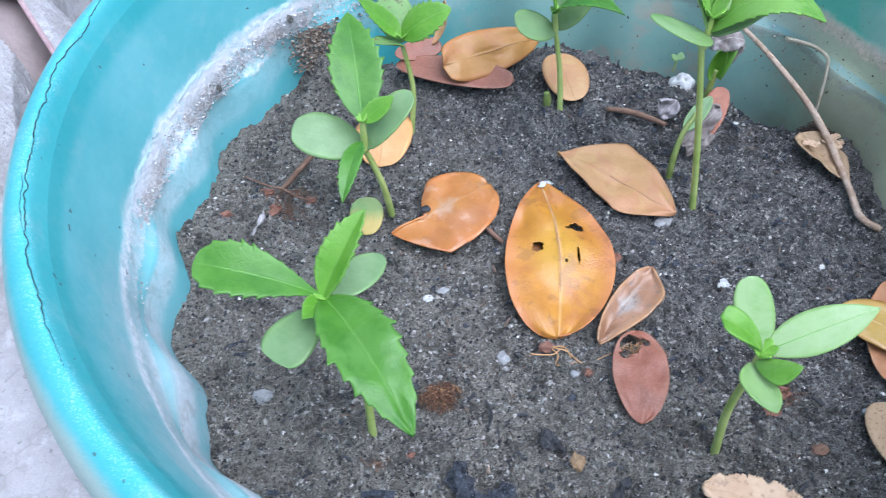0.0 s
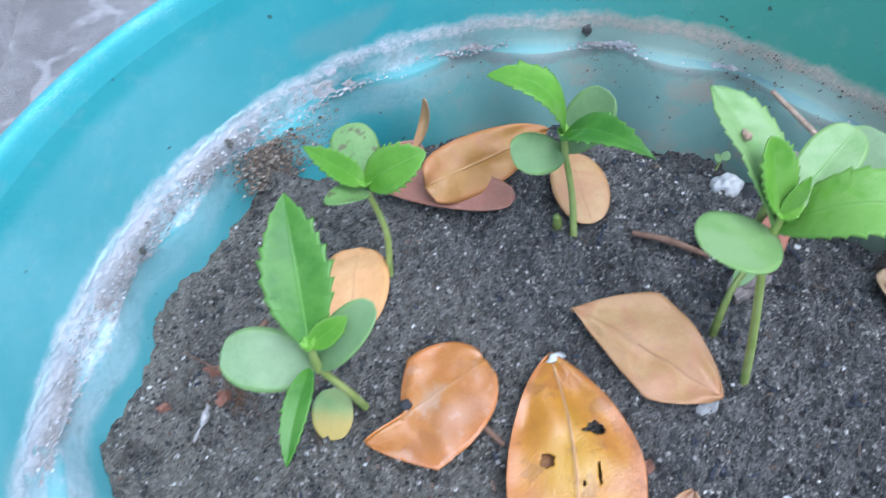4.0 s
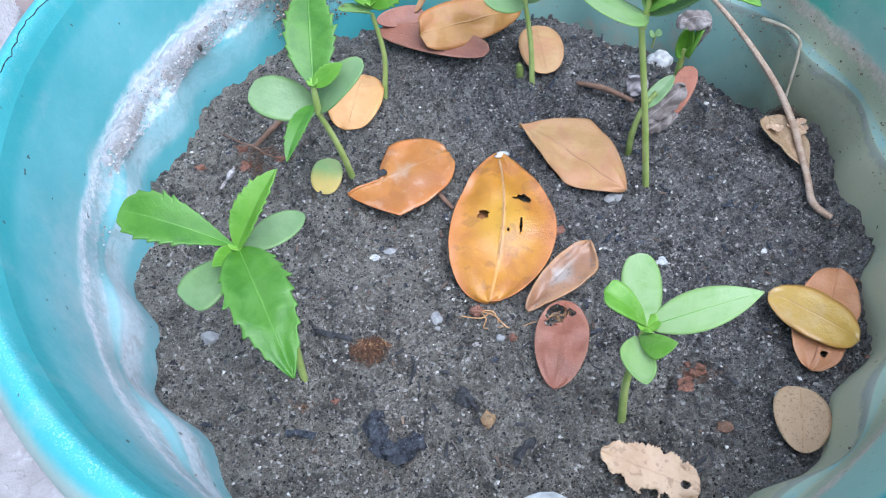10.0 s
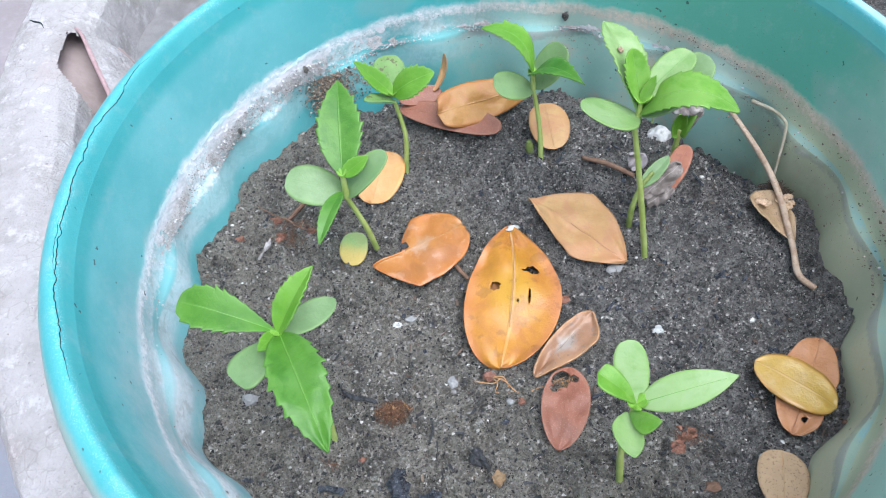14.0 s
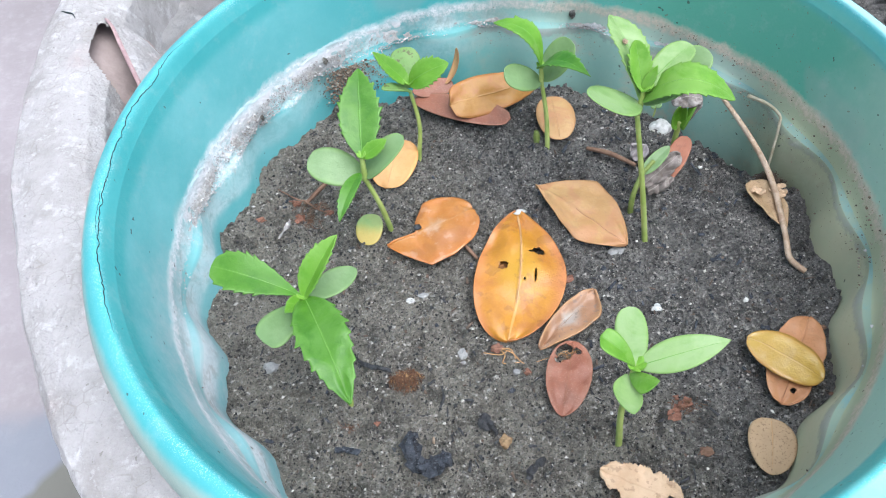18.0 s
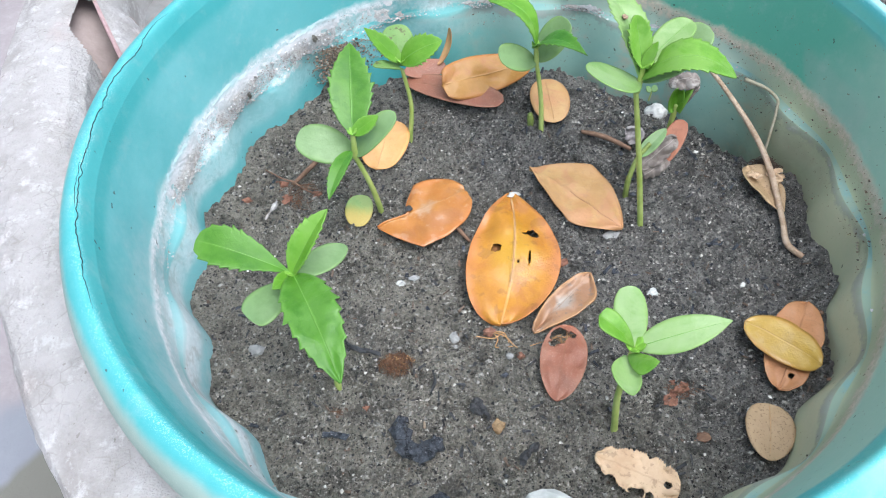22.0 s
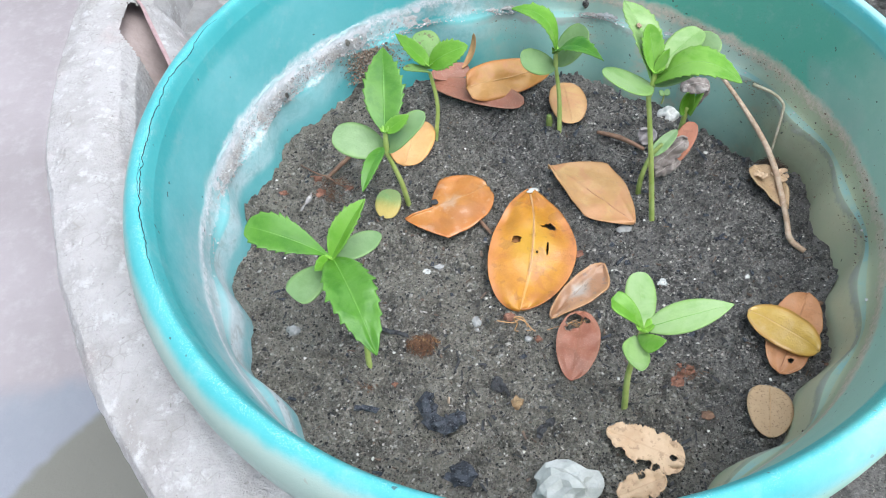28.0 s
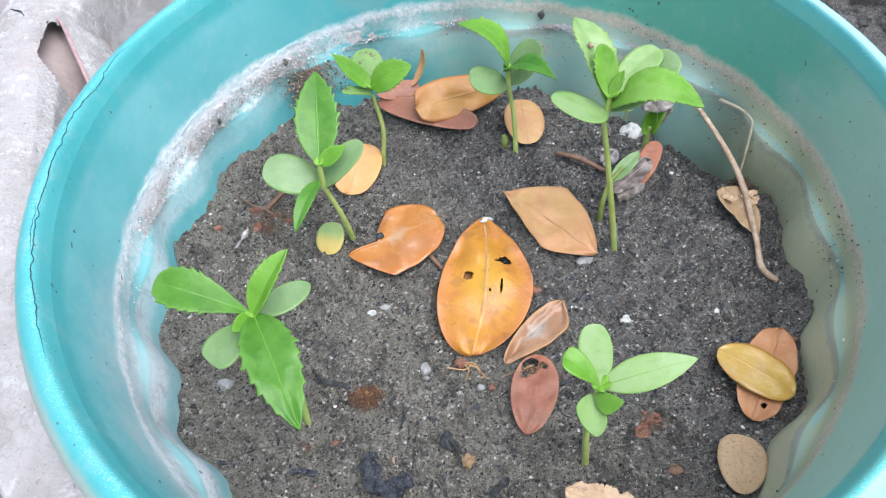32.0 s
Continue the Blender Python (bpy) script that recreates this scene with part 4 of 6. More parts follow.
# from, to, half width, depth
SOIL_CRACKS = ((0.0414, -0.0690, 0.0350, -0.0811, 0.0012, 0.0030), (0.0350, -0.0811, 0.0305, -0.0930, 0.0010, 0.0022), (0.0226, -0.0765, 0.0222, -0.0725, 0.0018, 0.0035),
               (0.0745, 0.0260, 0.0800, 0.0275, 0.0034, 0.0070), (-0.0170, -0.0935, -0.0140, -0.0950, 0.0026, 0.0040), (0.062, -0.012, 0.078, -0.004, 0.0009, 0.0016),
               (0.070, 0.010, 0.084, -0.002, 0.0009, 0.0016), (-0.062, -0.010, -0.050, -0.020, 0.0008, 0.0012))


def soil_z(x, y):
    r = math.hypot(x, y - POT[1])
    z = 0.0020 * noise.noise((x * 38, y * 38, 1.5)) + 0.0016 * noise.noise((x * 120, y * 120, 4.2)) + 0.0019 * noise.noise((x * 320, y * 320, 9.1)) + 0.0014 * noise.noise((x * 760, y * 760, 2.7))
    # clods with creases between them, fewer where leaves lie
    rough = max(0.0, min(1.0, 0.55 + 1.6 * noise.noise((x * 30, y * 30, 6.0)) + 5.0 * (y - 0.02)))
    lie = max(math.exp(-(((x - p) / 0.019) ** 2 + ((y - q) / 0.019) ** 2) ** 2) for p, q in LEAF_SPOTS)
    clod = abs(noise.noise((x * 105 + 0.4 * noise.noise((x * 200, y * 200, 1)), y * 105, 3.3))) ** 0.7
    z += (0.0052 * clod - 0.0018) * rough * (1 - 0.85 * lie)
    for x0, y0, x1, y1, w, d in SOIL_CRACKS:
        along = max(0.0, min(1.0, ((x - x0) * (x1 - x0) + (y - y0) * (y1 - y0)) / ((x1 - x0) ** 2 + (y1 - y0) ** 2)))
        off = math.hypot(x - x0 - along * (x1 - x0), y - y0 - along * (y1 - y0)) + 0.0010 * noise.noise((x * 260, y * 260, 8))
        z -= d * math.exp(-((off / w) ** 2))
    z += 0.0025 * max(0.0, (r - 0.100) / 0.016) ** 2 * (0.5 + noise.noise((x * 60, y * 60, 2.2)))
    z -= 0.004 * math.exp(-(((x + 0.022) / 0.012) ** 2 + ((y + 0.098) / 0.010) ** 2))
    z -= 0.006 * math.exp(-(((x - 0.0880) ** 2 + (y - 0.0230) ** 2) / 0.0055**2))
    z += 0.009 * math.exp(-(((x + 0.0590) ** 2 + (y - 0.0990) ** 2) / 0.0085**2))
    z += 0.004 * math.exp(-(((x - 0.1080) ** 2 + (y - 0.0240) ** 2) / 0.005**2))
    # the soil has sunk along the back wall
    turn = math.degrees(math.atan2(y - POT[1], x))
    side = max(0.0, min(1.0, (turn - 8) / 16, (122 - turn) / 22))
    fall = max(0.0, min(1.0, (r - 0.091 + 0.004 * noise.noise((x * 45, y * 45, 5.5))) / 0.024))
    return z - 0.0004 - 0.018 * side * fall * (0.4 + 0.6 * fall)


v, f = [], []
NA, NR = 720, 250
for i in range(NR + 1):
    for k in range(NA):
        t = 2 * math.pi * k / NA
        rmax = 0.1169 + 0.0027 * math.cos(LOBES * (t + PH)) + 0.0006 * math.sin(3 * t + 1.0)
        r = rmax * (i / NR) ** 0.75
        x, y = POT[0] + r * math.cos(t), POT[1] + r * math.sin(t)
        v.append((x, y, soil_z(x, y)))
for i in range(NR):
    for k in range(NA):
        a, b = i * NA + k, i * NA + (k + 1) % NA
        f.append((a, a + NA, b + NA, b))
tagged(part("soil", mesh_of("soil", v, f, SOIL)), "dark damp gritty potting soil filling the teal pot", "soil", kind="structure")


# ---- seedlings ----
def seedling(base, node, bend, radius, label):
    """An upright young plant: a stem to its node; blades are added as parts."""
    base, node = Vector((base[0], base[1], soil_z(base[0], base[1]))), Vector(node)
    plant = tagged(new("seedling"), label, "seedling", "seedlings in the pot")
    plant.location = base
    mid = base.lerp(node, 0.5) + Vector(bend)
    v, f = tube([base - Vector((0, 0, 0.004)), base + Vector((0, 0, 0.0005)), mid, node], [radius * 1.25, radius * 1.15, radius, radius * 0.85])
    part("stem", mesh_of("stem", np.asarray(v) - np.asarray(base), f, STEM), plant)
    plant["base"] = list(base)
    return plant


def add_blade(plant, name, mat, foot, tip, width, label="", **kw):
    return leaf_part(name, mat, plant, label, RIB_G if name == "leaf" and width > 0.0075 else None, foot, tip, width, origin=plant["base"], **kw)


def add_stalk(plant, a, b, r=0.0007, name="leaf_stalk"):
    v, f = tube([a, (Vector(a) + Vector(b)) / 2, b], [r * 1.2, r, r * 0.8], 7)
    return part(name, mesh_of(name, np.asarray(v) - np.asarray(plant["base"]), f, STEM), plant)


def add_bud(plant, at, size=0.0022, seed=1):
    """The growing tip: a tuft of tiny folded leaves."""
    vs, fs = [], []
    for k in range(5):
        t = k * 2.4 + seed
        d = Vector((math.cos(t), math.sin(t), 1.1)) * size
        v, f, _, _ = blade(at, Vector(at) + d, size * 0.9, (math.cos(t), math.sin(t), -0.6), 0.7, 0.9, n=8, m=5, fold=0.4, thick=0.0003)
        off = len(vs)
        vs += list(v)
        fs += [tuple(i + off for i in q) for q in f]
    part("bud", mesh_of("bud", np.asarray(vs) - np.asarray(plant["base"]), fs, BUD), plant)


SERR = dict(teeth=10, tooth=0.20, n=120, m=19)
FINE = dict(teeth=11, tooth=0.13, n=120, m=19)
# A: near the wall, with one large drooping leaf
A = seedling((-0.0646, -0.0545), (-0.0690, -0.0455, 0.0535), (0.0025, 0.001, -0.002), 0.00103, "green seedling with large toothed leaves beside the wall")
nA = (-0.0688, -0.0450, 0.0545)
add_blade(A, "leaf", GREEN, nA, (-0.0942, -0.0368, 0.0638), 0.0120, a=1.25, b=0.50, normal=(0.1, -0.3, 1), sag=0.003, fold=0.28, seed=1, **SERR)
add_blade(A, "leaf", BRIGHT, nA, (-0.0565, -0.0338, 0.0680), 0.0078, a=0.65, b=0.80, normal=(-0.6, -0.6, 0.6), fold=0.70, sag=0.001, seed=2, **SERR)
add_blade(A, "leaf", GREEN, nA, (-0.0556, -0.0808, 0.0548), 0.0142, a=0.72, b=0.85, normal=(0.1, -0.1, 1), sag=0.005, fold=0.20, ripple=0.001, seed=3, **SERR)
add_blade(A, "leaf", BRIGHT, nA, (-0.0735, -0.0520, 0.0580), 0.005, a=0.6, b=0.9, normal=(0, -0.5, 1), teeth=4, tooth=0.15, fold=0.2)
add_blade(A, "cotyledon", COTY, (-0.0692, -0.0455, 0.0515), (-0.0812, -0.0570, 0.0515), 0.0115, a=0.75, b=0.30, sag=0.001, normal=(-0.2, -0.2, 1), seed=4)
add_blade(A, "cotyledon", COTY, (-0.0688, -0.0445, 0.0515), (-0.0538, -0.0338, 0.0500), 0.0085, a=0.8, b=0.65, sag=0.001, normal=(0, -0.2, 1), seed=5)
add_bud(A, nA, 0.002, 1)

# B: the tall upright one with round cotyledons
B = seedling((-0.0464, 0.0180), (-0.0522, 0.0180, 0.0340), (0.0010, -0.001, 0.001), 0.00103, "green seedling with a tall toothed leaf and round cotyledons")
nB = (-0.0517, 0.0190, 0.0440)
add_stalk(B, (-0.0522, 0.0180, 0.0335), nB, 0.0011, "upper_stem")
add_blade(B, "leaf", GREEN, nB, (-0.0500, 0.0500, 0.0588), 0.0150, a=0.75, b=0.95, normal=(0.05, -0.5, 1), sag=0.002, fold=0.22, seed=6, **SERR)
add_blade(B, "leaf", GREEN, (-0.0532, 0.0165, 0.0385), (-0.0614, -0.0034, 0.0365), 0.0060, a=0.6, b=0.85, normal=(-0.25, -0.45, 1), sag=0.002, fold=0.35, seed=7, **SERR)
add_blade(B, "leaf", BRIGHT, nB, (-0.0420, 0.0212, 0.0495), 0.0058, a=0.6, b=0.8, normal=(-0.1, -0.6, 1), fold=0.2, teeth=6, tooth=0.16, seed=8)
add_blade(B, "cotyledon", COTY, (-0.0524, 0.0180, 0.0345), (-0.0720, 0.0240, 0.0410), 0.0145, a=0.55, b=0.42, normal=(0.1, -0.35, 1), sag=0.001, seed=9)
add_blade(B, "cotyledon", COTY, (-0.0520, 0.0178, 0.0345), (-0.0362, 0.0240, 0.0475), 0.0100, a=0.55, b=0.45, normal=(-0.65, -0.45, 0.6), sag=0.001, cup=0.10, seed=10)
add_bud(B, nB, 0.0018, 2)

# C: small one near the pile of leaves
C = seedling((-0.0320, 0.0573), (-0.0325, 0.0635, 0.0335), (0.002, 0.0, 0.0), 0.00092, "small green seedling with a spotted cotyledon")
nC = (-0.0325, 0.0640, 0.0365)
add_blade(C, "leaf", BRIGHT, nC, (-0.0452, 0.0690, 0.0505), 0.0072, a=0.65, b=0.95, normal=(0.5, -0.6, 0.8), fold=0.3, seed=11, **SERR)
add_blade(C, "leaf", BRIGHT, nC, (-0.0160, 0.0620, 0.0465), 0.0115, a=0.65, b=0.75, normal=(-0.3, -0.55, 1), fold=0.1, sag=0.002, seed=12, **SERR)
add_blade(C, "cotyledon", COTY_SPOT, (-0.0325, 0.0640, 0.0345), (-0.0335, 0.0800, 0.0425), 0.0130, "spotted cotyledon", a=0.55, b=0.40, normal=(0, -0.6, 1), seed=13)
add_blade(C, "cotyledon", COTY_SPOT, (-0.0325, 0.0632, 0.0340), (-0.0432, 0.0575, 0.0410), 0.0075, "spotted cotyledon", a=0.55, b=0.6, normal=(0.3, 0.3, 1), cup=0.18, seed=14)
add_bud(C, nC, 0.0022, 3)

# D: at the back by the wall
D = seedling((0.0243, 0.0560), (0.0218, 0.0640, 0.0300), (0.0008, 0.0, 0.0), 0.00098, "green seedling with narrow glossy leaves near the back wall")
nD = (0.0216, 0.0655, 0.0360)
add_stalk(D, (0.0218, 0.0640, 0.0295), nD, 0.0010, "upper_stem")
add_blade(D, "leaf", BRIGHT, nD, (0.0041, 0.0785, 0.0505), 0.0125, a=0.9, b=0.75, normal=(0.5, -0.1, 1), sag=0.0075, fold=0.12, seed=15, **SERR)
add_blade(D, "leaf", GREEN, nD, (0.0356, 0.0435, 0.0490), 0.0110, a=0.55, b=1.1, normal=(-0.1, 0.0, 1), sag=0.0045, droop=0.001, fold=0.2, seed=16, **SERR)
add_blade(D, "cotyledon", COTY, (0.0218, 0.0640, 0.0300), (0.0058, 0.0617, 0.0380), 0.0120, a=0.55, b=0.42, normal=(0.2, -0.4, 1), seed=17)
add_blade(D, "cotyledon", COTY, (0.0218, 0.0645, 0.0300), (0.0338, 0.0690, 0.0455), 0.0130, a=0.55, b=0.42, normal=(-0.6, -0.5, 0.8), seed=18)
add_bud(D, nD, 0.0020, 4)

# E: the tallest
E = seedling((0.0529, 0.0004), (0.0432, 0.0100, 0.0600), (0.0003, -0.0005, 0.0), 0.00103, "tall green seedling with broad leaves, the highest in the pot")
jE = (0.0440, 0.0101, 0.0634)
nE = (0.0443, 0.0110, 0.0684)
add_stalk(E, (0.0433, 0.0098, 0.0595), jE, 0.0012, "upper_stem")
add_stalk(E, jE, nE, 0.0009, "upper_stem")
add_blade(E, "leaf", PALE, (0.0438, 0.0104, 0.0650), (0.0372, 0.0350, 0.0808), 0.0132, a=0.80, b=0.62, normal=(0.5, -0.5, 0.8), sag=0.0028, fold=0.25, ripple=0.001, seed=19, **FINE)
add_blade(E, "leaf", BRIGHT, (0.0444, 0.0102, 0.0645), (0.0700, -0.0004, 0.0705), 0.0138, a=0.60, b=0.70, normal=(-0.15, -0.02, 1), sag=0.0092, fold=0.12, seed=20, **FINE)
add_blade(E, "leaf", BRIGHT, nE, (0.0418, 0.0200, 0.0818), 0.0080, a=0.60, b=0.55, normal=(0.2, -0.7, 0.7), fold=0.30, seed=21, **SERR)
add_blade(E, "leaf", BRIGHT, nE, (0.0482, 0.0130, 0.0765), 0.0034, a=0.6, b=0.9, normal=(-0.3, -0.7, 0.6), fold=0.40, seed=61, teeth=5, tooth=0.2)
add_blade(E, "leaf", PALE, (0.0446, 0.0112, 0.0690), (0.0612, 0.0208, 0.0768), 0.0102, a=0.70, b=0.45, normal=(-0.35, -0.35, 1), fold=0.14, sag=0.0012, seed=22, teeth=0)
add_blade(E, "cotyledon", PALE, jE, (0.0245, 0.0052, 0.0742), 0.0160, a=0.62, b=0.62, normal=(0.20, 0.10, 1), sag=-0.0010, cup=0.04, seed=23)
add_blade(E, "cotyledon", COTY, jE, (0.0668, 0.0192, 0.0750), 0.0140, a=0.60, b=0.42, normal=(-0.5, -0.4, 1), seed=24)
add_bud(E, nE, 0.0030, 5)
v, f = lump(0.0008, 140, (0.9, 1.4, 0.5), 1.2, 3, 2.6)
part("blemish", mesh_of("blemish", np.asarray(v) + (0.0400, 0.0240, 0.0786) - np.asarray(E["base"]), f, STRAW), E, "tan dry blemish on the top leaf")

# F: the near one with smooth bright leaves
F = seedling((0.0235, -0.0802), (0.0236, -0.0755, 0.0400), (-0.001, 0.001, 0.0), 0.00103, "light green seedling with smooth leaves, one folded like a cup")
nF = (0.0238, -0.0745, 0.0440)
add_stalk(F, (0.0236, -0.0755, 0.0395), nF, 0.0012, "upper_stem")
add_blade(F, "cotyledon", PALE, nF, (0.0236, -0.0610, 0.0550), 0.0094, a=0.55, b=0.42, normal=(0, -0.6, 1), seed=25)
add_blade(F, "leaf", PALE, nF, (0.0494, -0.0735, 0.0520), 0.0098, a=0.80, b=0.95, normal=(-0.1, -0.2, 1), sag=0.001, fold=0.08, seed=26)
add_blade(F, "leaf", BRIGHT, nF, (0.0142, -0.0682, 0.0530), 0.0072, "pale folded leaf", a=1.1, b=0.20, normal=(0.2, -0.4, 0.9), fold=0.35, sag=0.002, twist=0.3, seed=27, n=40)
add_blade(F, "cotyledon", PALE, (0.0215, -0.0752, 0.0415), (0.0196, -0.0885, 0.0450), 0.0100, "pale cupped half of a folded cotyledon", normal=(0.10, -0.15, 1), sag=-0.0012, cup=0.14, seed=28, n=50, m=25,
          halves=(swell(0.42, 0.0046, 1.8, 1.3, 2.0, 1.4), swell(0.55, 0.0034, 1.8, 1.2, 2.0, 1.3)))
add_blade(F, "cotyledon", BRIGHT, (0.0222, -0.0758, 0.0425), (0.0278, -0.0818, 0.0490), 0.0080, "darker half of a folded cotyledon with a bent tip", normal=(-0.25, -0.25, 1), sag=0.0004, cup=-0.05, seed=62, n=50, m=25,
          halves=(swell(0.58, 0.0046, 1.5, 1.4, 1.6, 1.3), swell(0.40, 0.0012, 1.8, 1.4, 2.0, 1.5)))
add_bud(F, nF, 0.0028, 6)

# ---- fallen leaves ----
def fallen(label, mat, foot, tip, width, rib=0, **kw):
    rib = None if rib == 0 else rib
    kw.setdefault("rib_size", 0.00013)
    foot, tip = Vector(foot), Vector(tip)
    if -0.01 < foot.z < 0.0045:
        foot.z, tip.z = foot.z + 0.0013, tip.z + 0.0013
    o = Vector((foot.x, foot.y, 0))
    ob = tagged(new("fallen_leaf"), label, "leaf", "fallen leaves on the soil")
    ob.location = o
    leaf_part("blade", mat, ob, "", rib, foot, tip, width, origin=o, **kw)
    return ob


big = fallen("large glossy amber leaf with chewed holes", AMBER, (0.0053, 0.0194, 0.0018), (-0.0070, -0.0392, 0.0014), 0.0350, rib=RIB_B, rib_size=0.00036, rib_to=0.80, sag=0.0022, ripple=0.0025, n=170, m=95, seed=31, thick=0.0005, sway=0.0030,
             halves=(swell(0.58, 0.0172, 1.8, 1.25), swell(0.54, 0.0172, 1.8, 1.25)),
             holes=((0.355, 0.72, 0.0019, 0.0025), (0.365, 0.63, 0.0006, 0.0013), (0.485, 0.30, 0.0019), (0.545, 0.665, 0.0030, 0.00040), (0.585, 0.55, 0.0007, 0.0004)))
v, f = lump(0.0020, 30, (1.3, 0.7, 0.2), 0.6)
part("stalk_scar", mesh_of("stalk_scar", np.asarray(v) + (0.0008, -0.0016, 0.0040), f, STONE_W), big, "chalky white end of the stalk")
v, f = lump(0.0028, 33, (1.0, 1.0, 0.12), 0.2)
part("pit", mesh_of("pit", np.asarray(v) + (-0.0099, -0.0268, 0.0030), f, OCHRE_PIT), big, "shallow brown pit in the blade")
fallen("pale tan diamond-shaped leaf lying flat", PALE_TAN, (0.0148, 0.0303, 0.0030), (0.0447, -0.0030, 0.0015), 0.0285, rib=RIB_D, rib_size=0.00010, rib_from=0.45, rib_to=0.97, sag=0.0012, ripple=0.002, seed=32, n=60, m=25, thick=0.0005,
       halves=(swell(0.62, 0.0120, 1.12, 1.0, 1.5, 1.3), swell(0.40, 0.0172, 1.25, 1.1, 1.7, 1.25)))
notch = fallen("curled orange leaf with a deep notch", ORANGE, (-0.0478, 0.0075, 0.0030), (-0.0120, 0.0212, 0.0030), 0.0300, sag=0.0008, ripple=0.0016, rib=RIB_B, rib_size=0.00006, rib_from=0.08, seed=33, n=60, m=25, thick=0.0005,
               halves=(lambda s: 0.0165 * min(1.0, (s / 0.30)) ** 0.75 * (1 if s < 0.42 else max(0.0, 1 - ((s - 0.42) / 0.60) ** 2.2) ** 0.5 * 0.98),
                       lambda s: 0.0008 + 0.0120 * (0 if s < 0.33 else min(1.0, (s - 0.33) / 0.22) ** 0.6) * max(0.0, 1 - max(0.0, (s - 0.62) / 0.39) ** 2.4) ** 0.5))
# flat black lump at the notch opening
v, f = lump(0.0017, 71, (1.0, 0.9, 0.25), 0.5)
part("black_spot", mesh_of("black_spot", np.asarray(v) + (0.0122, 0.0068, 0.0062), f, CHAR), notch, "black spot at the notch")
v, f = tube([(0.0285, 0.0010, 0.003), (0.0315, -0.0040, 0.002), (0.0345, -0.0085, 0.001)], [0.0009, 0.0009, 0.0007], 7)
part("stalk", mesh_of("stalk", v, f, TWIG), notch, "short brown leaf stalk")
fallen("rounded peach yellow leaf behind a seedling", PEACH, (-0.0470, 0.0395, 0.0015), (-0.0392, 0.0655, 0.0030), 0.0205, a=0.45, b=0.40, sag=0.0015, ripple=0.001, rib=RIB_B, rib_size=0.00006, rib_from=0.08, seed=34)
fallen("ochre leaf on top of a pile by the wall", OCHRE, (-0.0160, 0.0765, 0.0120), (0.0268, 0.0915, 0.0060), 0.0180, rib=RIB_B, rib_size=0.00010, rib_from=0.3, a=0.28, b=0.60, sag=0.001, ripple=0.002, seed=35, normal=(0, -0.75, 1))
fallen("rust red leaf under a pile by the wall", RUST, (-0.0320, 0.0895, 0.0040), (0.0100, 0.0695, 0.0040), 0.0138, a=0.5, b=0.40, sag=0.001, rib=RIB_D, rib_size=0.00006, rib_from=0.08, seed=36, normal=(0.0, -0.2, 1))
curl = fallen("rust brown leaf with a tip curled up by the wall", RUST, (-0.0320, 0.0905, 0.0090), (-0.0130, 0.0945, 0.0075), 0.0085, a=0.5, b=0.35, sag=-0.001, seed=37, normal=(0.0, -0.6, 1), cup=0.10)
leaf_part("curled_tip", PALE_TAN, curl, "pale tip curled upright", None, (-0.0165, 0.0945, 0.0080), (-0.0100, 0.1010, 0.0225), 0.0042, origin=(-0.0320, 0.0905, 0), normal=(-0.9, -0.4, 0.5), a=0.5, b=0.5, sag=-0.0030, cup=0.2, seed=38)
fallen("tan oval leaf behind a seedling stem", PALE_TAN, (0.0300, 0.0560, 0.0015), (0.0300, 0.0810, 0.0040), 0.0170, a=0.45, b=0.45, sag=0.0015, rib=RIB_B, rib_size=0.00006, rib_from=0.08, seed=38)
fallen("dull brown curled leaf with grey centre", BROWN, (0.0035, -0.0440, 0.0020), (0.0272, -0.0238, 0.0045), 0.0160, halves=(swell(0.74, 0.0082, 1.6, 1.15, 1.7, 1.3), swell(0.50, 0.0046, 1.8, 1.5)), sag=-0.0016, cup=0.16, rib=RIB_D, rib_size=0.00006, rib_from=0.08, seed=39, thick=0.0006, ripple=0.0016, n=50, m=25)
fallen("rust brown leaf with a chewed end", RUST, (0.0160, -0.0425, 0.0015), (0.0068, -0.0698, 0.0015), 0.0157, a=0.50, b=0.62, sag=0.0015, rib=RIB_D, rib_size=0.00006, rib_from=0.08, seed=40, n=90, m=45, ripple=0.001, holes=((0.19, 0.30, 0.0034, 0.0030), (0.14, 0.66, 0.0014), (0.30, 0.22, 0.0012, 0.0016)))
fallen("orange brown leaf under a yellow one near the wall", TAN, (0.0785, -0.0740, 0.0015), (0.0990, -0.0445, 0.0035), 0.0175, a=0.45, b=0.45, sag=0.001, rib=RIB_D, rib_size=0.00006, rib_from=0.08, seed=41, ripple=0.0012, ragged=0.12, holes=((0.16, 0.35, 0.0010),), n=60, m=33)
fallen("mustard yellow leaf lying on an orange one", MUSTARD, (0.0752, -0.0495, 0.0050), (0.0938, -0.0685, 0.0055), 0.0165, a=0.52, b=0.48, sag=0.0014, ripple=0.0006, rib=RIB_B, rib_size=0.00006, rib_from=0.08, seed=42)
fallen("spotted tan oval leaf beside the wall", SPOTTED, (0.0735, -0.0785, 0.0015), (0.0672, -0.0965, 0.0015), 0.0150, a=0.42, b=0.55, sag=0.0012, rib=RIB_B, rib_size=0.00006, rib_from=0.08, seed=43)
fallen("torn papery tan leaf with ragged edges", PAPER, (0.0150, -0.0890, 0.0030), (0.0375, -0.1025, 0.0020), 0.0145, a=0.5, b=0.35, ripple=0.0016, ragged=0.7, seed=44, n=90, m=45, holes=((0.86, 0.5, 0.0013), (0.55, 0.06, 0.0022, 0.0012), (0.70, 0.10, 0.0012)))
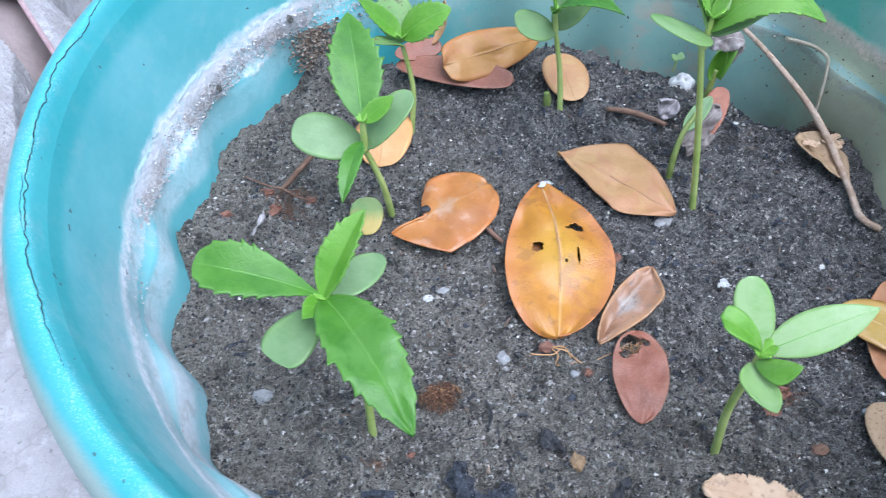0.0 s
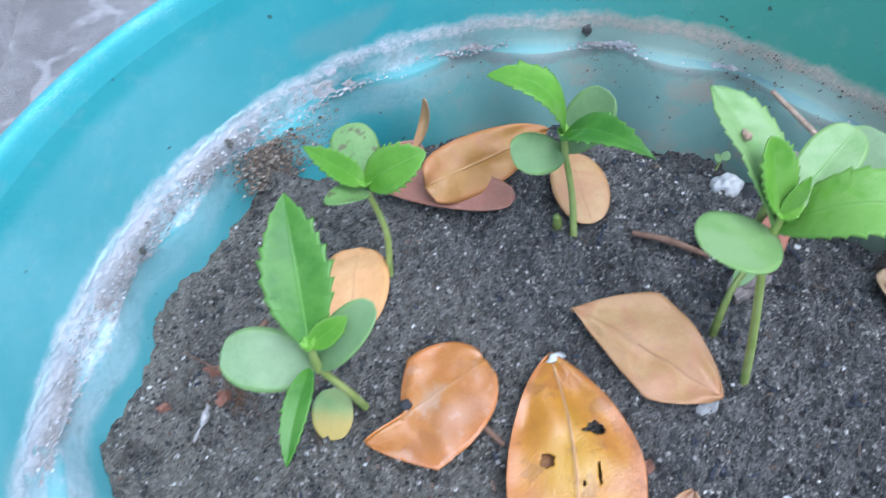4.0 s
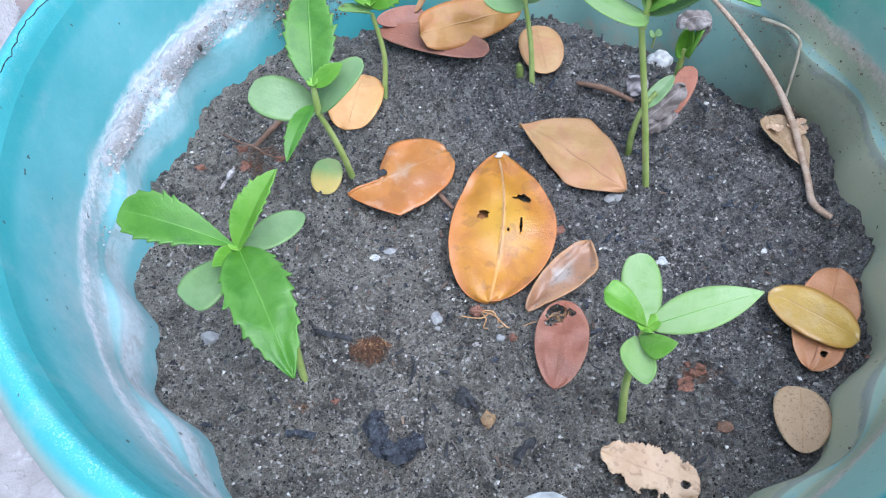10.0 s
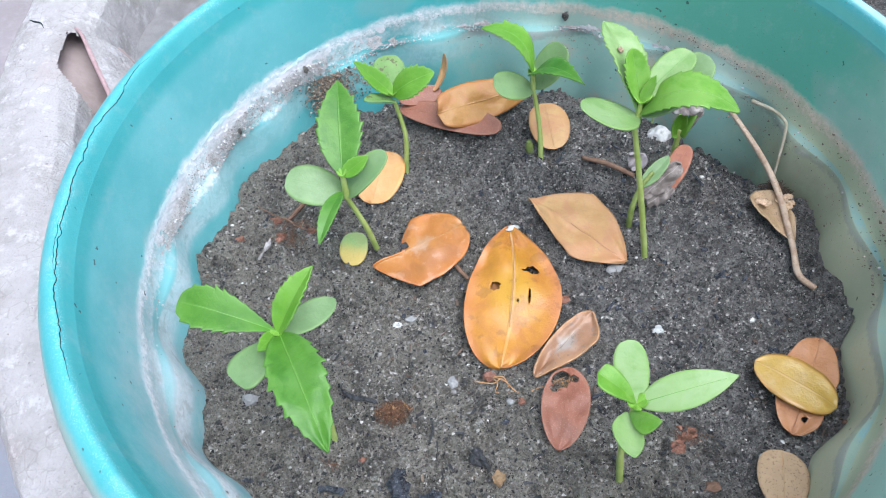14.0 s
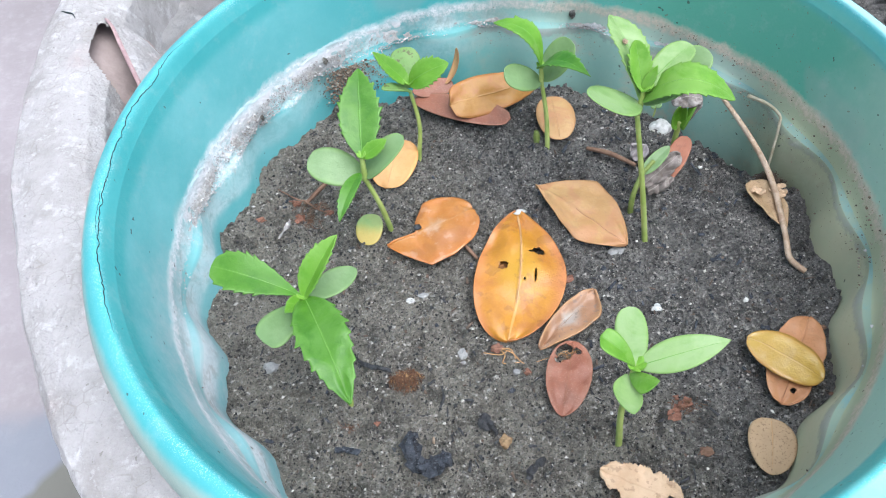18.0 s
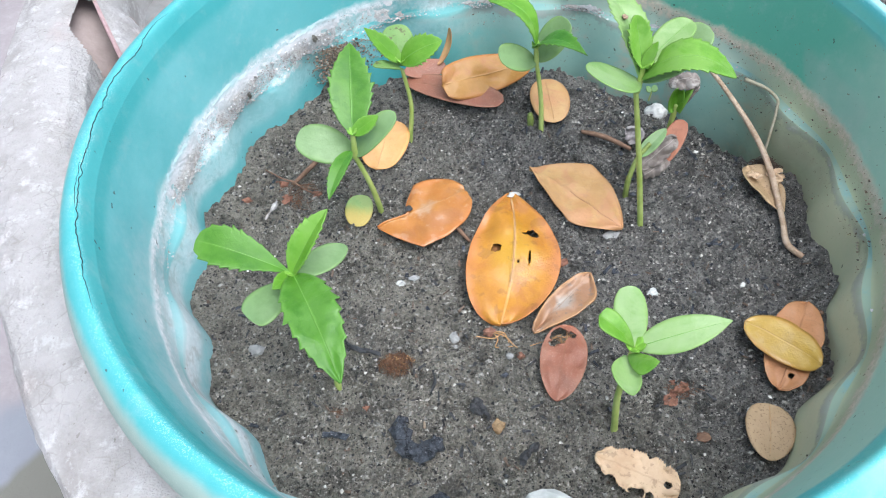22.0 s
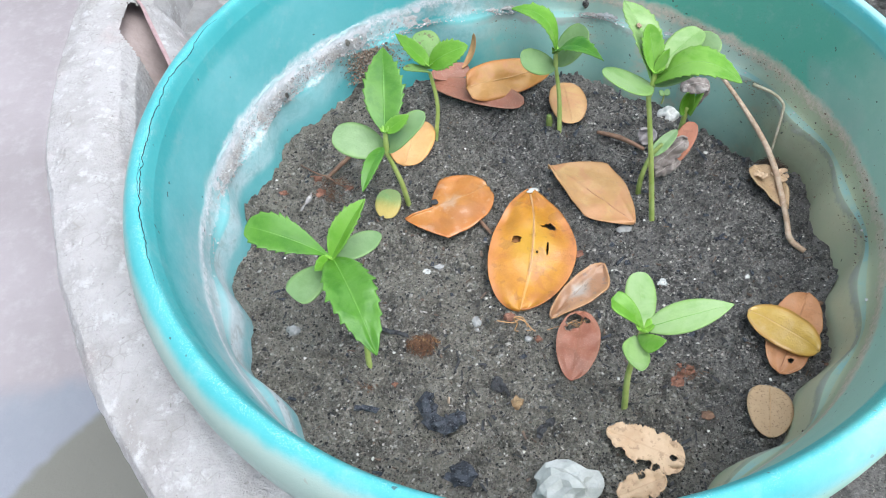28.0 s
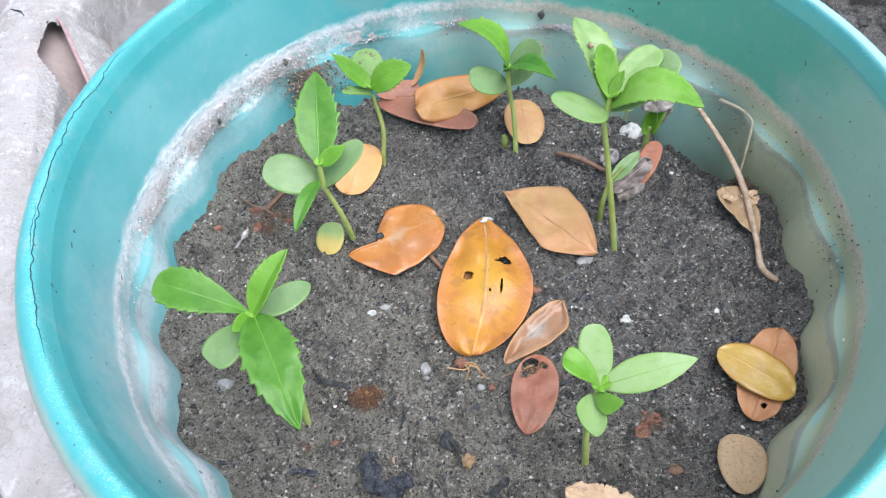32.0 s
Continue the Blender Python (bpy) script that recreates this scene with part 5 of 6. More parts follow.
fallen("torn papery leaf scrap", PAPER, (0.0140, -0.1110, 0.0020), (0.0300, -0.1065, 0.0025), 0.0100, a=0.4, b=0.4, ripple=0.0014, ragged=0.8, seed=45, n=60, m=27, holes=((0.6, 0.85, 0.0012),))
under = fallen("crumpled brown leaf with pale flakes under a dry stalk", SPOTTED, (0.1000, 0.0190, 0.0040), (0.1062, -0.0045, 0.0025), 0.0120, a=0.45, b=0.75, ripple=0.0012, fold=0.2, cup=0.12, seed=46, n=50, m=25)
for k, (px, py, tx, ty) in enumerate(((-0.0022, -0.0050, 0.0022, -0.0085), (0.0048, -0.0070, 0.0110, -0.0060), (0.0062, -0.0110, 0.0105, -0.0085))):
    leaf_part("flake", PAPER, under, "pale papery flake", None, (px, py, 0.0068), (tx, ty, 0.0078), 0.0034, a=0.3, b=0.4, ragged=0.8, ripple=0.001, seed=120 + k)
fallen("small rust red scrap leaning on the soil", RUST_SCRAP, (0.0668, 0.0258, 0.0010), (0.0786, 0.0398, 0.0120), 0.0086, a=0.55, b=0.40, seed=47, normal=(-0.5, -0.6, 0.5))
fallen("rounded green and yellow cotyledon fallen by a stem", COTY_YELLOW, (-0.0560, 0.0110, 0.0010), (-0.0535, 0.0235, 0.0050), 0.0110, a=0.42, b=0.40, sag=0.001, seed=48)

# ---- dry stalk and root against the wall ----
v, f = tube([(0.0875, 0.0730, 0.0245), (0.0955, 0.0530, 0.0205), (0.1030, 0.0320, 0.0140), (0.1062, 0.0150, 0.0085), (0.1045, -0.0070, 0.0040), (0.1030, -0.0175, 0.0022), (0.1068, -0.0238, 0.0015)], [0.0007, 0.0009, 0.0011, 0.0012, 0.0011, 0.0012, 0.0011])
tagged(part("dry_stalk", mesh_of("dry_stalk", v, f, STRAW)), "thin dry brown plant stalk leaning on the pot wall", "stalk")
v, f = tube([(0.1055, 0.0506, 0.0215), (0.1098, 0.0421, 0.0240), (0.1122, 0.0357, 0.0236), (0.1118, 0.0328, 0.0205), (0.1106, 0.0292, 0.0140), (0.1092, 0.0250, 0.0040)], [0.0009, 0.0007, 0.0006, 0.0006, 0.0006, 0.0005], 7)
tagged(part("thin_root", mesh_of("thin_root", v, f, ROOT)), "thin pale dry root hanging over the pot's step", "root")

# ---- withered seedlings ----
G = tagged(new("withered_seedling"), "withered seedling still wearing its grey seed husk", "seedling")
G.location = (0.0759, 0.0426, 0.0)
go = (0.0759, 0.0426, 0.0)
v, f = tube([(0.0759, 0.0426, -0.002), (0.0750, 0.0425, 0.010), (0.0752, 0.0425, 0.020)], [0.0013, 0.0012, 0.0011])
part("stem", mesh_of("stem", np.asarray(v) - np.asarray(go), f, STEM), G)
leaf_part("leaf", BRIGHT, G, "crumpled green leaf", None, (0.0752, 0.0425, 0.017), (0.0745, 0.0420, 0.0305), 0.0055, origin=go, normal=(-0.6, -0.7, 0.1), a=0.4, b=0.5, curl=0.6, fold=0.3, seed=61)
leaf_part("leaf", BRIGHT, G, "crumpled green leaf", None, (0.0752, 0.0425, 0.017), (0.0780, 0.0425, 0.0290), 0.005, origin=go, normal=(0.6, -0.7, 0.1), a=0.4, b=0.5, curl=0.6, fold=0.3, seed=62)
leaf_part("husk", FIBROUS, G, "grey brown papery seed husk", None, (0.0706, 0.0445, 0.0295), (0.0815, 0.0420, 0.0312), 0.0075, origin=go, normal=(0, -0.5, 1), a=0.35, b=0.35, sag=0.0035, cup=-0.28, ripple=0.0012, ragged=0.25, seed=63, thick=0.0006, n=44, m=21)
leaf_part("husk", FIBROUS, G, "torn strip hanging from the husk", None, (0.0808, 0.0415, 0.0315), (0.0765, 0.0408, 0.0190), 0.0034, origin=go, normal=(-0.3, -1, 0.2), a=0.3, b=0.8, ripple=0.0014, ragged=0.4, seed=67, thick=0.0005)
Hh = tagged(new("withered_seedling"), "collapsed seedling with a torn grey husk behind the tall stem", "seedling")
ho = (0.0510, 0.0150, 0.0)
Hh.location = ho
v, f = tube([(0.0510, 0.0150, -0.003), (0.0512, 0.0165, 0.007), (0.0545, 0.0205, 0.0145), (0.0600, 0.0245, 0.0180)], [0.0012, 0.0011, 0.0009, 0.0008])
part("stem", mesh_of("stem", np.asarray(v) - np.asarray(ho), f, STUB), Hh)
leaf_part("leaf", COTY, Hh, "", None, (0.0550, 0.0210, 0.0150), (0.0670, 0.0290, 0.0205), 0.0055, origin=ho, a=0.5, b=0.6, fold=0.3, seed=64, normal=(0, -0.4, 1))
leaf_part("husk", FIBROUS, Hh, "torn grey papery husk", None, (0.0572, 0.0238, 0.0050), (0.0735, 0.0318, 0.0115), 0.0085, origin=ho, normal=(-0.3, -0.7, 0.8), a=0.4, b=0.35, curl=0.35, ripple=0.0022, ragged=0.45, seed=65, thick=0.0007, n=50, m=25)
leaf_part("husk", FIBROUS, Hh, "torn grey papery husk", None, (0.0590, 0.0215, 0.0030), (0.0700, 0.0255, 0.0055), 0.0068, origin=ho, normal=(-0.1, -0.8, 0.7), a=0.4, b=0.5, ripple=0.0018, ragged=0.5, seed=68, thick=0.0006)
fallen("small pale grey dry scrap on the soil", HUSKLEAF, (0.0625, 0.0395, 0.0020), (0.0575, 0.0440, 0.0070), 0.0080, a=0.5, b=0.8, seed=66, normal=(-0.6, -0.5, 0.6), ripple=0.002)

# ---- pebbles, scraps and crumbs on the soil ----
def pebble(label, mat, x, y, r, squash=(1, 0.9, 0.7), seed=1, rough=0.55, name="pebble", category="pebble"):
    sharp = name in ("charred_scrap", "stone", "white_lump", "soil_clod")
    v, f = lump(r, seed, squash, rough, 4 if name == "white_lump" else 3 if name == "stone" else 2, 1.7 if name == "white_lump" else 2.2 if sharp else 1.6)
    return tagged(part(name, mesh_of(name, v, f, mat, r < 0.0015 and not sharp or name == "white_lump"), None, "", (x, y, soil_z(x, y) + r * squash[2] * 0.45)), label, category, "pebbles on the soil" if name == "pebble" else "")


pebble("small bright white pebble on the dark soil", STONE_W, 0.0816, -0.0320, 0.0014, seed=71)
pebble("round grey pebble near the pot wall", STONE_G, -0.0933, -0.0376, 0.0027, seed=72)
pebble("chalky white chip on the soil", STONE_W, -0.0413, -0.0152, 0.0015, (1.2, 0.7, 0.5), 73, 0.8)
pebble("small white pebble on the soil", STONE_W, -0.0218, -0.0145, 0.0011, seed=74)
pebble("pale round pebble on the soil", STONE_P, 0.0493, -0.0311, 0.0019, seed=75)
pebble("flat pale chip beside a tan leaf", STONE_G, 0.0405, -0.0040, 0.0026, (1.2, 0.8, 0.25), 76, 0.5)
pebble("ochre brown lump on the soil", OCHRE_LUMP, -0.0131, -0.0753, 0.0022, (0.9, 1.1, 0.5), 77)
pebble("small reddish nut on the soil", RED, -0.0021, -0.0513, 0.0014, seed=78)
pebble("pale grey pebble on the soil", STONE_G, -0.0056, -0.0505, 0.0013, (1.1, 0.9, 0.5), 178)
pebble("glossy black pebble on the soil", SLATE, -0.0081, -0.0569, 0.0014, seed=179)
pebble("pale pebble beside a spotted leaf", STONE_P, 0.0677, -0.0794, 0.0012, seed=180)
pebble("brown glossy seed on the soil", TWIG, 0.0506, -0.0861, 0.0020, (1.3, 0.9, 0.6), 181)
pebble("greenish grey pebble half sunk in soil", STONE_G, -0.0235, -0.0400, 0.0021, (0.9, 1.1, 0.4), 182)
for k, (x, y, r) in enumerate(((0.0453, -0.0713, 0.0026), (0.0490, -0.0690, 0.0021), (0.0440, -0.0735, 0.0016), (-0.0561, -0.0632, 0.0014), (-0.0873, 0.0397, 0.0024), (-0.0857, 0.0324, 0.0026), (-0.0733, 0.0322, 0.0022), (-0.1010, 0.0320, 0.0018), (0.0470, -0.0665, 0.0012), (0.0195, -0.0150, 0.0020))):
    pebble("reddish brown crumb of rotten bark on the soil", RED, x, y, r, (1.2, 0.8, 0.35), 190 + k, 1.0, "bark_crumb", "debris")
for k, (x, y) in enumerate(((0.0996, -0.0703), (0.0966, -0.0722), (0.1030, -0.0480))):
    pebble("brown bead of dirt at the wall's foot", TWIG, x, y, 0.0011, (1, 0.9, 0.8), 205 + k, name="dirt_bead", category="dirt")
pebble("grey pebble half sunk in soil", STONE_G, -0.0240, -0.0430, 0.0016, seed=79)
pebble("grey pebble half sunk in soil", STONE_G, -0.0360, -0.0135, 0.0016, (1.2, 0.9, 0.5), 80)
pebble("tiny white pebble by a fallen leaf", STONE_W, 0.0855, 0.0345, 0.0010, seed=81)
pebble("pale angular stone by the pot wall", STONE_P, -0.0014, -0.1065, 0.0105, (1.0, 0.75, 0.6), 82, 0.45, "stone", "stone")
pebble("crumpled white lump near the back wall", STONE_W, 0.0752, 0.0605, 0.0048, (1.0, 0.8, 0.9), 83, 0.38, "white_lump", "debris")
pebble("dark soil clod near the back wall", CHAR, 0.0815, 0.0590, 0.0042, (1.2, 0.9, 0.7), 84, 0.5, "soil_clod", "clod")
pebble("black stone sunk at the wall's foot", SLATE, -0.0347, -0.0985, 0.0042, (1.1, 0.9, 0.5), 87, 0.6, "stone", "stone")


def scrap(name, label, mat, points, radii, category, n=7, jag=0.0):
    v, f = tube(points, radii, n)
    if jag:
        v = [Vector(p) + jag * (noise.noise_vector(Vector(p) * 420) + 0.6 * noise.noise_vector(Vector(p) * 1300)) for p in v]
    return tagged(part(name, mesh_of(name, v, f, mat, n > 5 and not jag)), label, category)


scrap("twig", "short brown twig lying on the soil", TWIG, [(0.0405, 0.0505, 0.0015), (0.0490, 0.0445, 0.0030), (0.0585, 0.0372, 0.0018)], [0.0009, 0.0012, 0.0009], "twig")
scrap("twig", "thin brown twig among rusty fibres", TWIG, [(-0.0692, 0.0493, 0.0040), (-0.0752, 0.0432, 0.0032), (-0.0818, 0.0368, 0.0018)], [0.0010, 0.0011, 0.0008], "twig")
scrap("charred_stick", "charred black stick under a seedling", CHAR, [(-0.0610, -0.0400, 0.0010), (-0.0560, -0.0430, 0.0016), (-0.0500, -0.0450, 0.0010)], [0.0006, 0.0011, 0.0004], "stick", 6, 0.0009)
scrap("charred_scrap", "crumpled glossy black scrap half buried in soil", SLATE, [(-0.0435, -0.0690, 0.0012), (-0.0447, -0.0738, 0.0016), (-0.0412, -0.0803, 0.0018), (-0.0355, -0.0815, 0.0020), (-0.0328, -0.0768, 0.0016)], [0.0014, 0.0024, 0.0032, 0.0022, 0.0019], "debris", 9, 0.0024)
scrap("sliver", "tiny pale sliver standing in the soil", STRAW, [(-0.0369, -0.0728, -0.0005), (-0.0368, -0.0726, 0.0016), (-0.0366, -0.0722, 0.0036)], [0.0004, 0.0005, 0.0003], "debris", 6)
scrap("charred_stick", "thin black twig on the soil", CHAR, [(-0.0324, -0.0531, 0.0010), (-0.0321, -0.0572, 0.0014), (-0.0334, -0.0609, 0.0010)], [0.0003, 0.0005, 0.0003], "stick", 6, 0.0004)
scrap("charred_scrap", "black bark flake on the soil", CHAR, [(-0.0204, -0.0670, 0.0008), (-0.0194, -0.0692, 0.0012), (-0.0178, -0.0712, 0.0008)], [0.0008, 0.0017, 0.0006], "debris", 6, 0.0012)
scrap("root_strand", "thin brown root strand over the soil", TWIG, [(-0.0937, 0.0466, 0.0020), (-0.0870, 0.0405, 0.0026), (-0.0813, 0.0369, 0.0030), (-0.0770, 0.0335, 0.0022), (-0.0730, 0.0312, 0.0012)], [0.0002, 0.0003, 0.0004, 0.0003, 0.0003], "root", 6, 0.0003)
scrap("sliver", "curled grey papery sliver on the soil", HUSK_W, [(-0.0925, 0.0205, 0.0012), (-0.0890, 0.0254, 0.0026), (-0.0878, 0.0300, 0.0016)], [0.0003, 0.0009, 0.0002], "debris", 6, 0.0008)
seed = tagged(new("sprouted_seed"), "reddish split seed with thin tan roots beside the amber leaf", "seed")
seed.location = (-0.0112, -0.0411, 0.0)
v, f = lump(0.0019, 210, (1.2, 0.9, 0.6), 0.6, 3, 2.4)
part("shell", mesh_of("shell", np.asarray(v) + (0, 0, 0.0016), f, RED), seed)
for pts in ([(-0.0050, -0.0009, 0.0012), (0.0007, -0.0030, 0.0022), (0.0036, -0.0017, 0.0024), (0.0050, -0.0008, 0.0012)], [(0.0010, -0.0006, 0.0022), (0.0050, -0.0030, 0.0026), (0.0091, -0.0071, 0.0012), (0.0173, -0.0066, 0.0028)],
            [(0.0012, -0.0012, 0.0022), (0.0023, -0.0036, 0.0024), (0.0014, -0.0060, 0.0012), (0.0072, -0.0065, 0.0016)], [(0.0008, -0.0004, 0.0020), (0.0046, -0.0016, 0.0028), (0.0060, -0.0050, 0.0016)]):
    v, f = tube(pts, [0.00022, 0.00024, 0.00020, 0.00014][: len(pts)], 6)
    part("root", mesh_of("seed_root", v, f, RIB_B), seed)
scrap("charred_stick", "charred black stick on the soil", CHAR, [(-0.0191, -0.0655, 0.0010), (-0.0176, -0.0690, 0.0018), (-0.0156, -0.0728, 0.0010)], [0.0007, 0.0014, 0.0004], "stick", 6, 0.0013)
scrap("charred_stick", "charred black stick near the wall", CHAR, [(-0.0080, -0.0880, 0.0005), (-0.0050, -0.0850, 0.0012), (-0.0010, -0.0825, 0.0010)], [0.0008, 0.0013, 0.0006], "stick", 6, 0.0011)
rng = random.Random(5)


def tuft(label, x, y, spread, count, size, mat=FIBRE, dome=0.0):
    vs, fs = [], []
    for k in range(count):
        t, d = rng.uniform(0, 6.28), rng.uniform(0, spread)
        px, py = x + d * math.cos(t) * 1.3, y + d * math.sin(t) * 0.8
        a, l = rng.uniform(0, 6.28), rng.uniform(0.4, 1.0) * size
        z = soil_z(px, py) + 0.0006 + dome * (1 - (d / spread) ** 2)
        p = [(px, py, z), (px + l * 0.5 * math.cos(a), py + l * 0.5 * math.sin(a), z + rng.uniform(0.0002, 0.0016)), (px + l * math.cos(a + 0.6), py + l * math.sin(a + 0.6), z + rng.uniform(-0.0004, 0.001))]
        v, f = tube(p, [0.00010, 0.00013, 0.00008], 4, False)
        off = len(vs)
        vs += v
        fs += [tuple(i + off for i in q) for q in f]
    return tagged(part("fibre_tuft", mesh_of("fibre_tuft", vs, fs, mat)), label, "plant debris", "fibre tufts")


tuft("rusty brown fuzzy clump on the soil", -0.0446, -0.0494, 0.0048, 620, 0.0016, FIBRE, 0.0026)
tuft("tan fluff on a fuzzy brown clump", -0.0440, -0.0490, 0.0046, 70, 0.0009, RIB_B, 0.0030)
tuft("tan root fibres on a rust leaf's chewed end", 0.0135, -0.0480, 0.0040, 24, 0.0062, RIB_B)
tuft("rusty fibres beside a twig", -0.0780, 0.0330, 0.0080, 60, 0.0070)
tuft("dark fuzzy dirt behind a dry stalk", 0.1085, 0.0205, 0.0050, 380, 0.0030, BARK, 0.0030)
tuft("reddish crumbs and fibres on the soil", 0.0490, -0.0696, 0.0045, 40, 0.0030)
tuft("tiny rusty tuft on the soil", -0.0640, -0.0640, 0.0020, 18, 0.0020)
sprout = tagged(new("tiny_sprout"), "tiny pale green sprout beside a white lump", "seedling")
sprout.location = (0.0735, 0.0655, 0.002)
v, f = tube([(0, 0, -0.001), (0.0003, 0, 0.003), (0, 0, 0.0055)], [0.0004, 0.0004, 0.0003], 6)
part("stem", mesh_of("stem", v, f, STEM), sprout)
for dx, tilt in ((-0.0026, -0.2), (0.0024, 0.3)):
    leaf_part("leaf", COTY, sprout, "", None, (0, 0, 0.0052), (dx, -0.0006, 0.0066), 0.0030, a=0.45, b=0.4, n=12, m=7, normal=(tilt, -0.5, 1))
scrap("leaf_stub", "short yellow green stub beside a stem", STUB, [(0.0202, 0.0588, -0.001), (0.0200, 0.0590, 0.003), (0.0197, 0.0594, 0.0062)], [0.0014, 0.0016, 0.0010], "stub")

for k, (x, y, z, r) in enumerate(((0.0438, 0.1090, 0.0275, 0.0017), (-0.0685, 0.0957, 0.0277, 0.0013), (-0.0960, 0.0684, 0.0236, 0.0012))):
    v, f = lump(r, 150 + k, (0.8, 0.8, 1.2), 0.7, 2, 2.2)
    tagged(part("dirt_lump", mesh_of("dirt_lump", v, f, SOIL, False), None, "", (x, y, z)), "small dark lump of dirt stuck to the pot wall", "dirt", "dirt lumps on the pot wall")

# ---- grains of the soil, too many to count ----
def grains(name, label, mat, count, place, sizes, seed, smooth=False):
    r = random.Random(seed)
    vs, fs = [], []
    corner = [(1, 0, 0), (-1, 0, 0), (0, 1, 0), (0, -1, 0), (0, 0, 1), (0, 0, -1)]
    tri = [(0, 2, 4), (2, 1, 4), (1, 3, 4), (3, 0, 4), (2, 0, 5), (1, 2, 5), (3, 1, 5), (0, 3, 5)]
    for k in range(count):
        x, y, z = place(r)
        s = sizes(r)
        a = r.uniform(0, 6.28)
        c, d = math.cos(a), math.sin(a)
        off = len(vs)
        for p in corner:
            q = [p[i] * s * r.uniform(0.6, 1.25) + s * r.uniform(-0.25, 0.25) for i in range(3)]
            vs.append((x + q[0] * c - q[1] * d, y + q[0] * d + q[1] * c, z + q[2] * 0.8 + s * 0.25))
        fs += [tuple(i + off for i in t) for t in tri]
    return tagged(part(name, mesh_of(name, vs, fs, mat, smooth)), label, "grit", kind="stuff")


def on_soil(r):
    while True:
        d, t = 0.1190 * math.sqrt(r.random()), r.uniform(0, 6.283)
        x, y = POT[0] + d * math.cos(t), POT[1] + d * math.sin(t)
        if d < 0.1160 + 0.0027 * math.cos(LOBES * (t + PH)):
            return x, y, soil_z(x, y)


grains("soil_grains", "mixed grains of sand and soil over the bed", GRAIN, 68000, on_soil, lambda r: 0.00013 + 0.00020 * r.random() + 0.0006 * r.random() ** 9, 11)
grains("soil_crumbs", "dark crumbs of soil over the bed", SOIL, 11000, on_soil, lambda r: 0.0003 + 0.0017 * r.random() ** 4, 12)


def on_wall(low, high, spots, thick=0.0):
    def place(r):
        az, spread, _ = r.choices(spots, [q[2] for q in spots])[0]
        t = math.radians(r.gauss(az, spread))
        z = r.uniform(low, high) + 0.003 * noise.noise((math.cos(t) * 9, math.sin(t) * 9, 4))
        k = 0.0016 * max(0.0, min(1.0, (0.0225 - z) / 0.003))
        d = wall_radius(z) + k * math.cos(LOBES * (t + PH)) - thick * r.random() ** 2
        return POT[0] + d * math.cos(t), POT[1] + lean(z) + d * math.sin(t), z - 0.0002
    return place


grains("scale_grit", "pale grit caked on the pot wall under the water line", CRUST, 3000, on_wall(0.0206, 0.0282, ((150, 11, 5), (128, 10, 4), (170, 8, 1)), 0.0013), lambda r: 0.00010 + 0.00018 * r.random() + 0.0005 * r.random() ** 9, 13)
grains("wall_dirt", "brown dirt heaped against the pot wall", GRIME, 3000, on_wall(0.0040, 0.0205, ((121, 2.4, 3), (118, 4, 1)), 0.0014), lambda r: 0.00012 + 0.0003 * r.random() + 0.0006 * r.random() ** 6, 24)
grains("step_grit", "loose grit lying on the step of the pot wall", CRUST, 1500, on_wall(0.0205, 0.0228, ((80, 7, 3), (105, 12, 2), (135, 15, 2), (180, 90, 1)), 0.0008), lambda r: 0.00012 + 0.0006 * r.random() ** 5, 17)
grains("line_grit", "brown grit stuck along the old water line", GRIME, 700, on_wall(0.0290, 0.0325, ((78, 14, 3), (45, 12, 2)), 0.0), lambda r: 0.00008 + 0.00012 * r.random() + 0.0005 * r.random() ** 9, 19)
grains("ledge_pile", "heap of pale grit on the step of the pot wall", CRUST, 1500, on_wall(0.0207, 0.0232, ((62, 4, 3), (72, 5, 1), (95, 8, 1)), 0.0006), lambda r: 0.00010 + 0.00014 * r.random() + 0.0006 * r.random() ** 8, 20)
grains("foot_dirt", "crumbs of dirt clinging low on the pot wall", GRIME, 700, on_wall(0.0060, 0.0200, ((62, 14, 3), (30, 12, 2), (85, 8, 1)), 0.0), lambda r: 0.00008 + 0.00012 * r.random() + 0.0005 * r.random() ** 8, 23)
grains("wall_grime", "brown specks of dirt on the pot wall", GRIME, 1500, on_wall(0.0140, 0.0330, ((20, 14, 4), (50, 15, 2), (-20, 18, 3), (-8, 5, 2)), 0.0), lambda r: 0.00007 + 0.0005 * r.random() ** 7, 18)


def on_bed(r):
    while True:
        x, y = r.uniform(0.10, 0.36), r.uniform(0.03, 0.30)
        if math.hypot(x, y) > 0.135 and math.hypot(x - PC.x, y - PC.y) < 0.35:
            return x, y, bed_height(x, y)


grains("bed_crumbs", "dark crumbs of soil in the white planter", SOIL, 5000, on_bed, lambda r: 0.0006 + 0.0026 * r.random() ** 3, 14)

